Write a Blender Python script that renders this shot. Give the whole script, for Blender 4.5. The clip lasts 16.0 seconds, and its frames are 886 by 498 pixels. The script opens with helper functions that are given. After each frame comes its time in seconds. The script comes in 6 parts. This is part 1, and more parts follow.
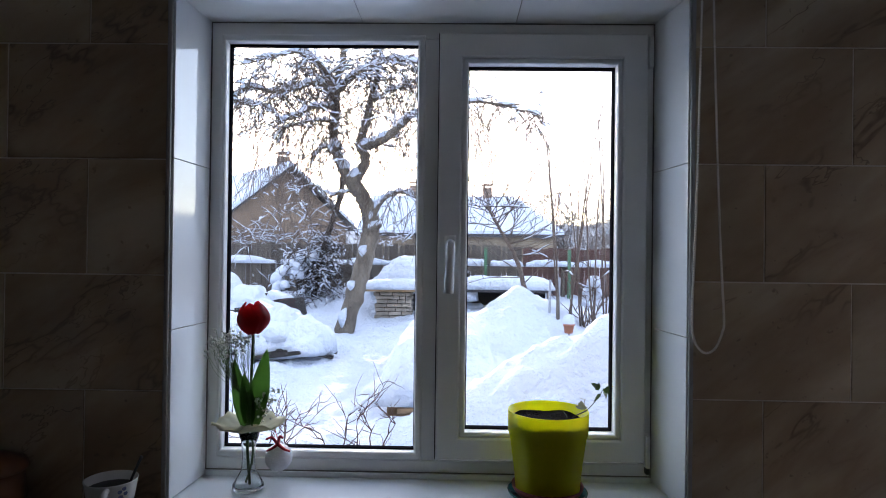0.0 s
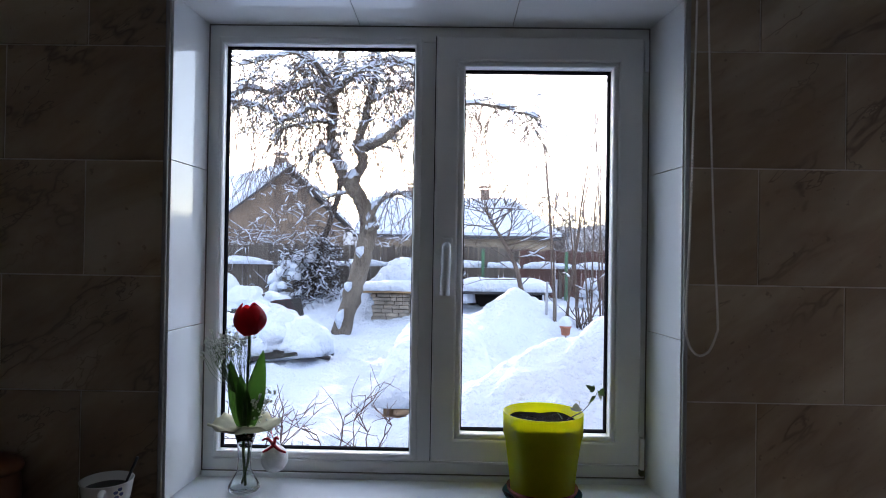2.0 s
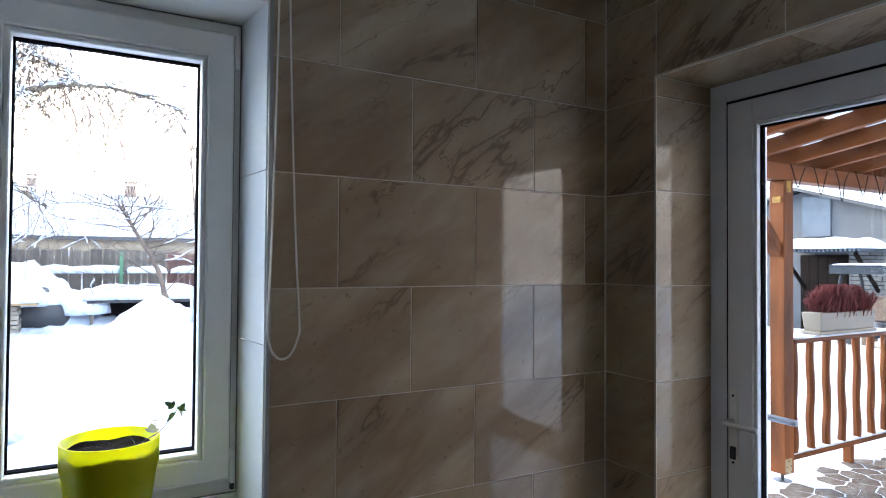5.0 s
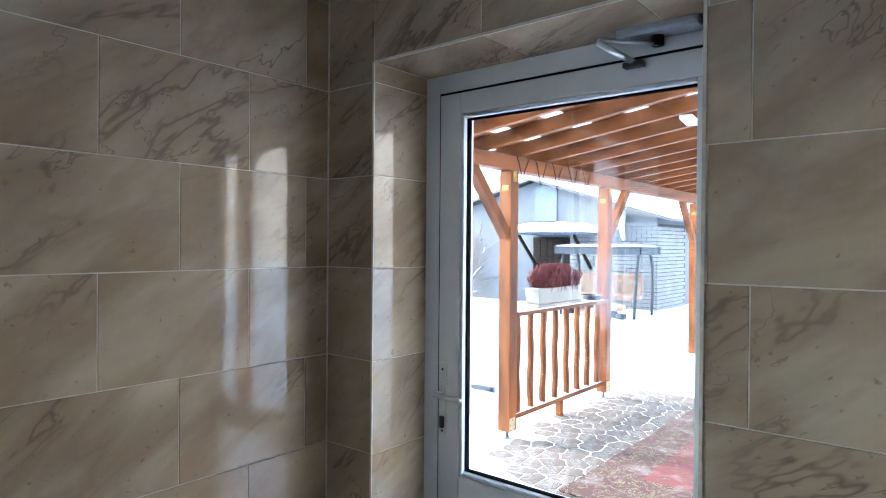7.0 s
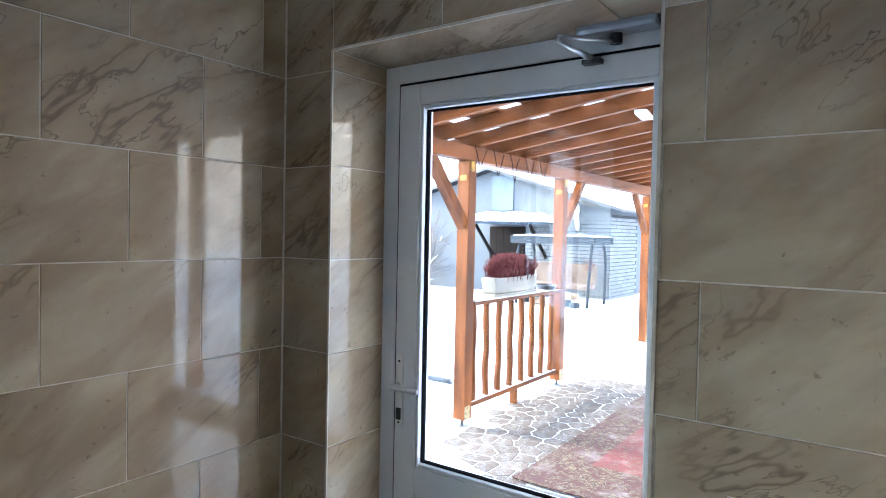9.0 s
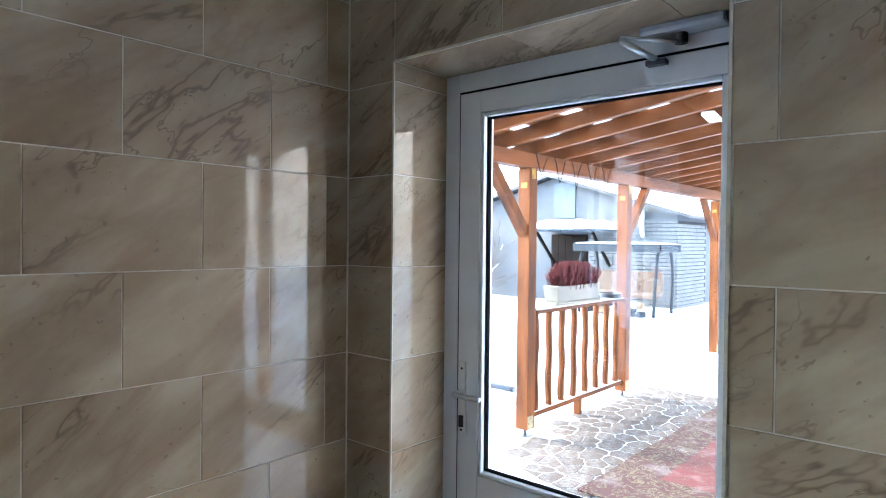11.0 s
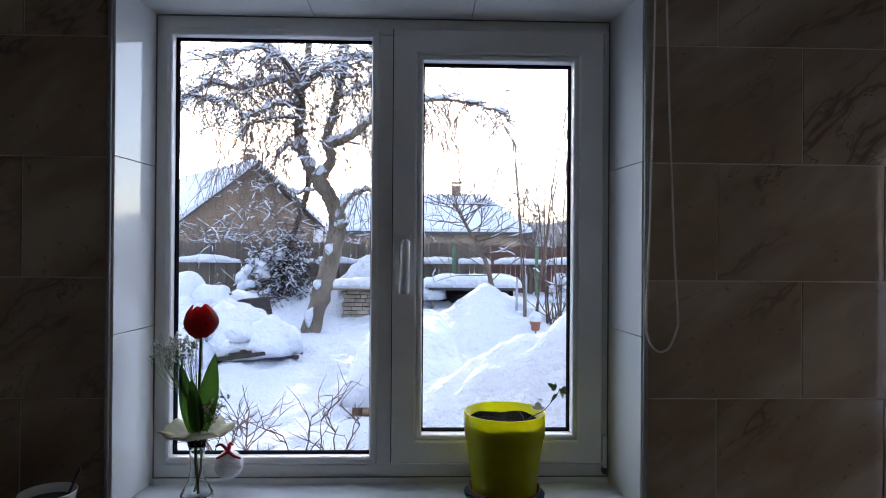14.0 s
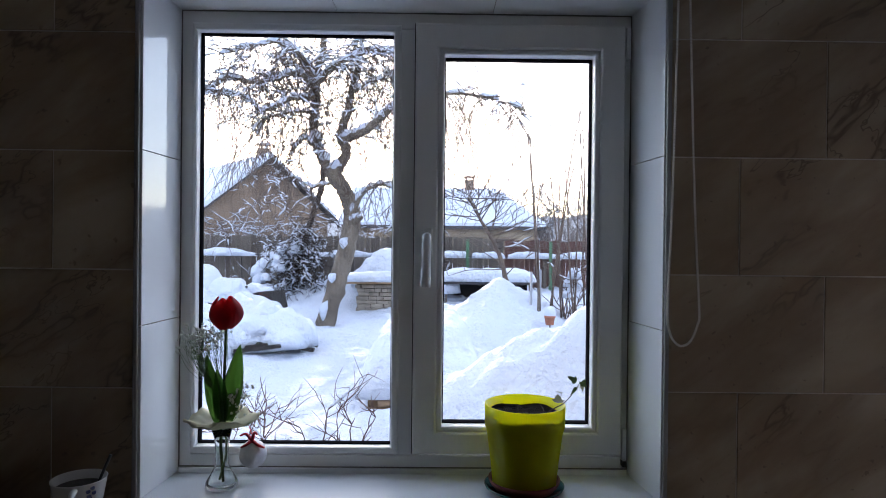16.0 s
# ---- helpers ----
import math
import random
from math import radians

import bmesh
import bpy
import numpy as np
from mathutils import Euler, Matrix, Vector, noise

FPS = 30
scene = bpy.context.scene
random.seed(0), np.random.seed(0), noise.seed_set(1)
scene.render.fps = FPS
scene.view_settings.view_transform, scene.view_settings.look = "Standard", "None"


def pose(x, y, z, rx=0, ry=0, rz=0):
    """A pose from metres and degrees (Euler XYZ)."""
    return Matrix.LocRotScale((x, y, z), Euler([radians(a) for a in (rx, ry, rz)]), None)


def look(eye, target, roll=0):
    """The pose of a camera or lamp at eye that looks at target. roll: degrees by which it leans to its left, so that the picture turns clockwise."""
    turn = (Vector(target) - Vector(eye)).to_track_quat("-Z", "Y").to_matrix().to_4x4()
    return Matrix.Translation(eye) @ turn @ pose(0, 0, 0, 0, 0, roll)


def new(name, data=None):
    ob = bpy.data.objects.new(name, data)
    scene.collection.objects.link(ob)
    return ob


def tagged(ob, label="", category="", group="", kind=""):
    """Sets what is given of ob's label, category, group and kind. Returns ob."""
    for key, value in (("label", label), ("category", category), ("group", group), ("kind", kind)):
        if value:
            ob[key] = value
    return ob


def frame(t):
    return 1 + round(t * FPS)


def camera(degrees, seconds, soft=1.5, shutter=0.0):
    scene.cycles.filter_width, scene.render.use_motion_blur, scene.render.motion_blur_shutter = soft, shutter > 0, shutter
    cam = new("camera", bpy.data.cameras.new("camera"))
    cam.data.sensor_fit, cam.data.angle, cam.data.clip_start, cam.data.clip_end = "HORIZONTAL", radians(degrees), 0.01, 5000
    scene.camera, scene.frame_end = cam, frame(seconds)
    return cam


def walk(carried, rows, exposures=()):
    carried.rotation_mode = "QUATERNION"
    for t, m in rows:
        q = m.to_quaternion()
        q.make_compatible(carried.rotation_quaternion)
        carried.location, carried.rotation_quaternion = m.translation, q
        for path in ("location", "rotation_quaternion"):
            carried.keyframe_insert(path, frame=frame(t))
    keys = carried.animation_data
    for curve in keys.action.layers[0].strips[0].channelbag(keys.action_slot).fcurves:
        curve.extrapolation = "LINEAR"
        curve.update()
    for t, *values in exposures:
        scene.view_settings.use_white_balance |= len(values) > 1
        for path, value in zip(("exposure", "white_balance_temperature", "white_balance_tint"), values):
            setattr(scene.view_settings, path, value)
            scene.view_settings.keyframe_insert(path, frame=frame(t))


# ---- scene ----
cam = camera(70.8, 16.0, soft=1.0)
PATH = [
    (0, (0.071, -0.043, 1.495), (0.034, 1.957, 1.51), 0.7),
    (0.5, (0.072, -0.046, 1.495), (0.027, 1.953, 1.509), 0.8),
    (1, (0.076, -0.053, 1.498), (0.045, 1.947, 1.519), 0.9),
    (1.5, (0.075, -0.056, 1.499), (0.038, 1.943, 1.516), 0.7),
    (2, (0.075, -0.051, 1.497), (0.046, 1.948, 1.517), 0.9),
    (2.5, (0.076, -0.052, 1.498), (0.05, 1.947, 1.518), 1.0),
    (3, (0.078, -0.053, 1.498), (0.067, 1.947, 1.524), 1.1),
    (3.5, (0.102, -0.051, 1.499), (0.227, 1.945, 1.531), 1.3),
    (4, (0.145, -0.044, 1.502), (0.47, 1.929, 1.539), 1.0),
    (4.5, (0.211, -0.041, 1.499), (0.868, 1.848, 1.531), 1.0),
    (5, (0.283, -0.042, 1.503), (1.262, 1.702, 1.544), 0.4),
    (5.2, (0.304, -0.064, 1.503), (1.373, 1.625, 1.553), 0.7),
    (7.5, (0.426, -0.112, 1.519), (2.028, 1.085, 1.476), 0.7),
    (8, (0.413, -0.098, 1.531), (2.043, 1.061, 1.478), 1.2),
    (10.5, (0.433, -0.117, 1.515), (2.036, 1.079, 1.475), 0.7),
    (11, (0.417, -0.104, 1.519), (1.924, 1.21, 1.493), 0.6),
    (11.5, (0.372, -0.083, 1.509), (1.685, 1.425, 1.502), 0.4),
    (12, (0.311, -0.053, 1.509), (1.359, 1.65, 1.503), 0.7),
    (12.5, (0.239, -0.024, 1.503), (0.971, 1.837, 1.48), 0.6),
    (13, (0.176, -0.006, 1.504), (0.587, 1.951, 1.496), 0.0),
    (13.5, (0.13, -0.005, 1.499), (0.315, 1.986, 1.5), 0.4),
    (14, (0.111, -0.013, 1.501), (0.171, 1.986, 1.51), 0.4),
    (14.5, (0.109, -0.019, 1.497), (0.158, 1.98, 1.495), 0.3),
    (15, (0.097, -0.024, 1.498), (0.137, 1.976, 1.496), 0.5),
    (15.5, (0.092, -0.026, 1.498), (0.134, 1.973, 1.489), 0.7),
    (16, (0.088, -0.026, 1.499), (0.107, 1.974, 1.489), 0.6),
]
EXPOSURES = [(0.0, 0.0, 6350), (3.0, 0.0, 6350), (3.5, 0.0, 6350), (4.0, 0.05, 6350), (4.5, 0.15, 6300), (5.0, 1.25, 6300), (5.2, 1.4, 6300), (7.3, 2.32, 5950),
             (10.5, 2.32, 5950), (11.0, 2.32, 6000), (11.5, 2.25, 6050), (12.0, 1.4, 6100), (12.5, 1.0, 6100), (13.0, -0.05, 6350), (13.5, -0.25, 6350), (14.0, -0.15, 6350), (16.0, -0.1, 6350)]
TINT = 20
BASE_EXPOSURE = 2.92
walk(cam, [(t, look(eye, target, roll)) for t, eye, target, roll in PATH], [(t, BASE_EXPOSURE + e, k, TINT - 4.5 * e) for t, e, k in EXPOSURES])

# ---- world and sun ----
SUN_AZ, SUN_EL = -9.0, 14.0          # degrees from +y towards +x, and above the horizon
world = bpy.data.worlds.new("winter_sky")
scene.world = world
world.use_nodes = True
wn = world.node_tree.nodes
sky = wn.new("ShaderNodeTexSky")
sky.sky_type = 'NISHITA'
sky.sun_disc = False
sky.sun_elevation = radians(SUN_EL)
sky.sun_rotation = radians(SUN_AZ)
sky.air_density, sky.dust_density, sky.ozone_density = 1.0, 0.9, 1.5
wn["Background"].inputs[1].default_value = 0.15
haze = wn.new("ShaderNodeMix")      # thin winter haze evens out the clear sky
haze.data_type = 'RGBA'
haze.inputs[0].default_value = 0.4
haze.inputs[7].default_value = (2.7, 2.72, 2.8, 1)
world.node_tree.links.new(sky.outputs[0], haze.inputs[6])
world.node_tree.links.new(haze.outputs[2], wn["Background"].inputs[0])
sun_data = bpy.data.lights.new("sun", 'SUN')
sun_data.energy, sun_data.angle, sun_data.color = 0.7, radians(5), (1.0, 0.9, 0.76)
sun = new("sun", sun_data)
sun_dir = Vector((math.sin(radians(SUN_AZ)) * math.cos(radians(SUN_EL)), math.cos(radians(SUN_AZ)) * math.cos(radians(SUN_EL)), math.sin(radians(SUN_EL))))
sun.matrix_world = look(sun_dir * 60, (0, 0, 0))


# ---- materials ----
def mat(name, color, rough=0.5, metal=0.0, var=0.12, scale=8.0, bump=0.0, bump_scale=60.0, color2=None, coat=0.0, stretch=(1, 1, 1), space="Object", spec=0.5, per_object=0.0, bump_dist=0.02, ramp_at=(0.36, 0.64)):
    """Principled material whose colour drifts at two scales, with fine relief."""
    m = bpy.data.materials.new(name)
    m.use_nodes = True
    nt = m.node_tree
    n, l = nt.nodes, nt.links
    b = n["Principled BSDF"]
    tc = n.new("ShaderNodeTexCoord")
    mp = n.new("ShaderNodeMapping")
    mp.inputs["Scale"].default_value = stretch
    l.new(tc.outputs[space], mp.inputs[0])
    n1 = n.new("ShaderNodeTexNoise")
    n1.inputs["Scale"].default_value, n1.inputs["Detail"].default_value = scale, 6
    n2 = n.new("ShaderNodeTexNoise")
    n2.inputs["Scale"].default_value, n2.inputs["Detail"].default_value = scale * 0.14, 3
    l.new(mp.outputs[0], n1.inputs[0]), l.new(mp.outputs[0], n2.inputs[0])
    add = n.new("ShaderNodeMath")
    add.operation = 'ADD'
    l.new(n1.outputs[0], add.inputs[0]), l.new(n2.outputs[0], add.inputs[1])
    half = n.new("ShaderNodeMath")
    half.operation = 'MULTIPLY'
    half.inputs[1].default_value = 0.5
    l.new(add.outputs[0], half.inputs[0])
    ramp = n.new("ShaderNodeValToRGB")
    c2 = color2 or tuple(c * (1 - var * 2.2) for c in color)
    ramp.color_ramp.elements[0].position, ramp.color_ramp.elements[1].position = ramp_at
    ramp.color_ramp.elements[0].color = (*c2, 1)
    ramp.color_ramp.elements[1].color = (*(min(1, c * (1 + var * 0.4)) for c in color), 1)
    l.new(half.outputs[0], ramp.inputs[0])
    out = ramp.outputs[0]
    if per_object:
        oi = n.new("ShaderNodeObjectInfo")
        hs = n.new("ShaderNodeHueSaturation")
        mr = n.new("ShaderNodeMapRange")
        mr.inputs[3].default_value, mr.inputs[4].default_value = 1 - per_object, 1 + per_object
        l.new(oi.outputs["Random"], mr.inputs[0]), l.new(mr.outputs[0], hs.inputs["Value"]), l.new(out, hs.inputs["Color"])
        out = hs.outputs[0]
    l.new(out, b.inputs["Base Color"])
    b.inputs["Roughness"].default_value, b.inputs["Metallic"].default_value = rough, metal
    b.inputs["Specular IOR Level"].default_value = spec
    b.inputs["Coat Weight"].default_value = coat
    if bump:
        n3 = n.new("ShaderNodeTexNoise")
        n3.inputs["Scale"].default_value, n3.inputs["Detail"].default_value = bump_scale, 5
        l.new(mp.outputs[0], n3.inputs[0])
        bp = n.new("ShaderNodeBump")
        bp.inputs["Strength"].default_value, bp.inputs["Distance"].default_value = bump, bump_dist
        l.new(n3.outputs[0], bp.inputs["Height"]), l.new(bp.outputs[0], b.inputs["Normal"])
    return m


def marble_tile_material():
    """Beige polished stone print with slanting brown veins; each tile takes its own stretch of the print."""
    m = bpy.data.materials.new("beige_marble_tile")
    m.use_nodes = True
    n, l = m.node_tree.nodes, m.node_tree.links
    b = n["Principled BSDF"]
    tc, oi = n.new("ShaderNodeTexCoord"), n.new("ShaderNodeObjectInfo")
    sc = n.new("ShaderNodeVectorMath")
    sc.operation = 'MULTIPLY_ADD'
    comb = n.new("ShaderNodeCombineXYZ")
    for k, f in enumerate((31.0, 17.0, 43.0)):
        mu = n.new("ShaderNodeMath")
        mu.operation = 'MULTIPLY'
        mu.inputs[1].default_value = f
        l.new(oi.outputs["Random"], mu.inputs[0]), l.new(mu.outputs[0], comb.inputs[k])
    sc.inputs[1].default_value = (1, 1, 1)
    l.new(tc.outputs["Object"], sc.inputs[0]), l.new(comb.outputs[0], sc.inputs[2])
    rot = n.new("ShaderNodeMapping")
    rot.vector_type = 'POINT'
    rot.inputs["Rotation"].default_value = (0, radians(33), 0)
    l.new(sc.outputs[0], rot.inputs[0])
    st = n.new("ShaderNodeMapping")
    st.inputs["Scale"].default_value = (0.9, 1.0, 2.5)
    l.new(rot.outputs[0], st.inputs[0])
    cloud = n.new("ShaderNodeTexNoise")
    cloud.inputs["Scale"].default_value, cloud.inputs["Detail"].default_value, cloud.inputs["Distortion"].default_value = 1.6, 7, 1.2
    l.new(st.outputs[0], cloud.inputs[0])
    ramp = n.new("ShaderNodeValToRGB")
    e = ramp.color_ramp.elements
    e[0].position, e[0].color = 0.27, (0.285, 0.205, 0.128, 1)
    e[1].position, e[1].color = 0.62, (0.445, 0.365, 0.262, 1)
    mid = e.new(0.45)
    mid.color = (0.378, 0.300, 0.205, 1)
    l.new(cloud.outputs[0], ramp.inputs[0])

    def vein(scale, width, dist, seed):
        nz = n.new("ShaderNodeTexNoise")
        nz.inputs["Scale"].default_value, nz.inputs["Detail"].default_value, nz.inputs["Distortion"].default_value = scale, 5, dist
        nz.inputs["Roughness"].default_value = 0.62
        off = n.new("ShaderNodeVectorMath")
        off.inputs[1].default_value = (seed, seed * 2, seed * 3)
        l.new(st.outputs[0], off.inputs[0]), l.new(off.outputs[0], nz.inputs[0])
        su = n.new("ShaderNodeMath")
        su.operation = 'SUBTRACT'
        su.inputs[1].default_value = 0.5
        ab = n.new("ShaderNodeMath")
        ab.operation = 'ABSOLUTE'
        mr = n.new("ShaderNodeMapRange")
        mr.inputs[1].default_value, mr.inputs[2].default_value, mr.inputs[3].default_value, mr.inputs[4].default_value = 0.0, width, 1.0, 0.0
        l.new(nz.outputs[0], su.inputs[0]), l.new(su.outputs[0], ab.inputs[0]), l.new(ab.outputs[0], mr.inputs[0])
        return mr.outputs[0]

    gate = n.new("ShaderNodeTexNoise")
    gate.inputs["Scale"].default_value = 1.5
    l.new(st.outputs[0], gate.inputs[0])
    gr = n.new("ShaderNodeMapRange")
    gr.inputs[1].default_value, gr.inputs[2].default_value = 0.46, 0.60
    l.new(gate.outputs[0], gr.inputs[0])
    v1, v2 = vein(0.95, 0.012, 0.3, 3.1), vein(1.6, 0.006, 0.4, 7.7)
    band = n.new("ShaderNodeMapRange")      # a soft brown shade along each vein
    band.inputs[3].default_value, band.inputs[4].default_value = 0.0, 0.62
    l.new(vein(0.95, 0.11, 0.3, 3.1), band.inputs[0])
    shade = n.new("ShaderNodeMix")
    shade.data_type = 'RGBA'
    l.new(band.outputs[0], shade.inputs[0]), l.new(ramp.outputs[0], shade.inputs[6])
    shade.inputs[7].default_value = (0.235, 0.155, 0.098, 1)
    mx = n.new("ShaderNodeMath")
    mx.operation = 'MAXIMUM'
    l.new(v1, mx.inputs[0]), l.new(v2, mx.inputs[1])
    mm = n.new("ShaderNodeMath")
    mm.operation = 'MULTIPLY'
    l.new(mx.outputs[0], mm.inputs[0]), l.new(gr.outputs[0], mm.inputs[1])
    m8 = n.new("ShaderNodeMath")
    m8.operation = 'MULTIPLY'
    m8.inputs[1].default_value = 0.8
    l.new(mm.outputs[0], m8.inputs[0])
    mix = n.new("ShaderNodeMix")
    mix.data_type = 'RGBA'
    l.new(m8.outputs[0], mix.inputs[0]), l.new(shade.outputs[2], mix.inputs[6])
    mix.inputs[7].default_value = (0.135, 0.095, 0.066, 1)
    sp = n.new("ShaderNodeTexNoise")
    sp.inputs["Scale"].default_value, sp.inputs["Detail"].default_value = 46, 2
    l.new(sc.outputs[0], sp.inputs[0])
    sr = n.new("ShaderNodeMapRange")
    sr.inputs[1].default_value, sr.inputs[2].default_value, sr.inputs[3].default_value, sr.inputs[4].default_value = 0.685, 0.75, 0.0, 0.6
    l.new(sp.outputs[0], sr.inputs[0])
    mix2 = n.new("ShaderNodeMix")
    mix2.data_type = 'RGBA'
    l.new(sr.outputs[0], mix2.inputs[0]), l.new(mix.outputs[2], mix2.inputs[6])
    mix2.inputs[7].default_value = (0.17, 0.12, 0.085, 1)
    l.new(mix2.outputs[2], b.inputs["Base Color"])
    b.inputs["Roughness"].default_value = 0.05
    b.inputs["Specular IOR Level"].default_value = 0.36
    bp = n.new("ShaderNodeBump")
    bp.inputs["Strength"].default_value, bp.inputs["Distance"].default_value = 0.04, 0.01
    l.new(cloud.outputs[0], bp.inputs["Height"]), l.new(bp.outputs[0], b.inputs["Normal"])
    return m


def glass_material():
    m = bpy.data.materials.new("clear_glass")
    m.use_nodes = True
    n, l = m.node_tree.nodes, m.node_tree.links
    n.remove(n["Principled BSDF"])
    tr, gl, mx = n.new("ShaderNodeBsdfTransparent"), n.new("ShaderNodeBsdfGlossy"), n.new("ShaderNodeMixShader")
    lw, po, fr = n.new("ShaderNodeLayerWeight"), n.new("ShaderNodeMath"), n.new("ShaderNodeMath")
    lw.inputs[0].default_value = 0.5
    po.operation, po.inputs[1].default_value = 'POWER', 5.0
    fr.operation, fr.inputs[1].default_value, fr.inputs[2].default_value = 'MULTIPLY_ADD', 0.8, 0.035     # alike on both faces of the thin pane
    l.new(lw.outputs["Facing"], po.inputs[0]), l.new(po.outputs[0], fr.inputs[0])
    tr.inputs[0].default_value = (0.97, 0.985, 0.98, 1)
    gl.inputs["Roughness"].default_value = 0.01
    l.new(fr.outputs[0], mx.inputs[0]), l.new(tr.outputs[0], mx.inputs[1]), l.new(gl.outputs[0], mx.inputs[2])
    l.new(mx.outputs[0], n["Material Output"].inputs[0])
    return m


def vessel_glass_material():
    m = bpy.data.materials.new("vase_glass")
    m.use_nodes = True
    b = m.node_tree.nodes["Principled BSDF"]
    b.inputs["Base Color"].default_value = (0.93, 0.97, 0.97, 1)
    b.inputs["Transmission Weight"].default_value, b.inputs["Roughness"].default_value, b.inputs["IOR"].default_value = 1.0, 0.02, 1.45
    return m


def translucent_material(name, color, weight, rough=0.4, var=0.1):
    """Principled mixed with a translucent lobe: thin plastic, petals, leaves."""
    m = mat(name, color, rough, var=var, scale=30)
    n, l = m.node_tree.nodes, m.node_tree.links
    tl, mx = n.new("ShaderNodeBsdfTranslucent"), n.new("ShaderNodeMixShader")
    tl.inputs[0].default_value = (*color, 1)
    mx.inputs[0].default_value = weight
    l.new(n["Principled BSDF"].outputs[0], mx.inputs[1]), l.new(tl.outputs[0], mx.inputs[2])
    l.new(mx.outputs[0], n["Material Output"].inputs[0])
    return m


M_TILE = marble_tile_material()
M_GLASS = glass_material()
M_VASE = vessel_glass_material()
M_GROUT = mat("grout", (0.62, 0.55, 0.45), 0.9, scale=40, bump=0.2)
M_WHITE_TILE = mat("white_glazed_tile", (0.84, 0.86, 0.86), 0.07, var=0.03, scale=3, bump=0.015, bump_scale=9)
M_PVC = mat("white_pvc", (0.84, 0.85, 0.83), 0.32, var=0.04, scale=5)
M_SILL = mat("white_sill", (0.84, 0.87, 0.88), 0.2, var=0.04, scale=4)
M_GASKET = mat("black_rubber", (0.012, 0.012, 0.014), 1.0, spec=0.0)
M_TRIM = mat("grey_corner_trim", (0.30, 0.29, 0.28), 0.35, var=0.05)
M_PLASTER = mat("plaster", (0.86, 0.85, 0.82), 0.9, scale=6, bump=0.1)
M_CEIL = mat("white_ceiling", (0.88, 0.88, 0.87), 0.9, scale=5)
M_FLOOR = mat("beige_floor_tile", (0.76, 0.73, 0.67), 0.35, scale=5)
M_ALU = mat("grey_door_profile", (0.76, 0.79, 0.82), 0.35, var=0.04, scale=4)
M_METAL = mat("satin_metal", (0.62, 0.63, 0.65), 0.28, 1.0, var=0.06, scale=20)
M_DARKMETAL = mat("dark_metal", (0.06, 0.06, 0.065), 0.4, 0.6)
M_CLOSER = mat("grey_enamel", (0.30, 0.32, 0.35), 0.35, 0.3, var=0.06)
M_BLACKTOP = mat("black_worktop", (0.018, 0.018, 0.02), 0.3, scale=90, var=0.3)
M_SNOW = mat("snow", (0.585, 0.64, 0.72), 0.7, var=0.03, scale=1.2, bump=0.8, bump_scale=18.0, spec=0.3, bump_dist=0.07)
M_SNOWCAP = mat("snow_cap", (0.595, 0.65, 0.73), 0.75, var=0.03, scale=2, bump=1.0, bump_scale=9, spec=0.3, bump_dist=0.085)
M_BARK = mat("grey_bark", (0.23, 0.195, 0.15), 0.9, var=0.3, scale=34, bump=1.0, bump_scale=30, stretch=(1, 1, 0.5), color2=(0.07, 0.052, 0.04), bump_dist=0.06)
M_TWIG = mat("twig_bark", (0.15, 0.11, 0.085), 0.85, var=0.25, scale=20)
M_REDTWIG = mat("reddish_twig", (0.13, 0.075, 0.065), 0.8, var=0.2, scale=20)
M_FENCE = mat("weathered_boards", (0.17, 0.145, 0.12), 0.9, var=0.3, scale=9, bump=0.5, bump_scale=30, stretch=(1, 1, 0.12), per_object=0.25)
M_REDFENCE = mat("faded_red_boards", (0.15, 0.075, 0.06), 0.85, var=0.28, scale=9, bump=0.4, stretch=(1, 1, 0.12), per_object=0.2)
M_GREEN = mat("green_paint", (0.07, 0.19, 0.10), 0.6, var=0.2, scale=12)
M_HOUSEWALL = mat("brown_brick_wall", (0.27, 0.19, 0.13), 0.9, var=0.3, scale=14, bump=0.4)
M_TANWALL = mat("tan_wall", (0.31, 0.245, 0.17), 0.9, var=0.2, scale=4)
M_BRICK = mat("chimney_brick", (0.36, 0.26, 0.20), 0.9, var=0.25, scale=9)
M_STONE = mat("sandstone_block", (0.29, 0.25, 0.20), 0.9, var=0.28, scale=9, bump=0.5, bump_scale=25, per_object=0.2)
M_PINE = mat("orange_stained_pine", (0.215, 0.068, 0.018), 0.55, spec=0.15, var=0.38, scale=7, bump=0.12, stretch=(1, 1, 0.14), per_object=0.1)
M_PINE_X = mat("orange_stained_pine_long", (0.215, 0.068, 0.018), 0.55, spec=0.15, var=0.38, scale=7, bump=0.12, stretch=(0.14, 1, 1), per_object=0.1)
M_PINE_Y = mat("orange_stained_pine_cross", (0.215, 0.068, 0.018), 0.55, spec=0.15, var=0.38, scale=7, bump=0.12, stretch=(1, 0.14, 1), per_object=0.12)
M_OLDWOOD = mat("old_wood", (0.30, 0.20, 0.12), 0.85, var=0.3, scale=9, bump=0.4, stretch=(0.2, 1, 1))


# ---- building helpers ----
def thing(name, label="", category="", loc=(0, 0, 0), rz=0.0, group="", kind=""):
    """A top-level Empty at the thing's base."""
    ob = new(name)
    ob.empty_display_size = 0.05
    ob.matrix_world = pose(*loc, 0, 0, rz)
    return tagged(ob, label, category, group, kind)


def link_mesh(name, me, material, parent=None, label="", m=None):
    ob = new(name, me)
    if material and not me.materials:
        me.materials.append(material)
    if parent:
        ob.parent = parent
    if m is not None:
        ob.matrix_local = m
    if label:
        ob["label"] = label
    return ob


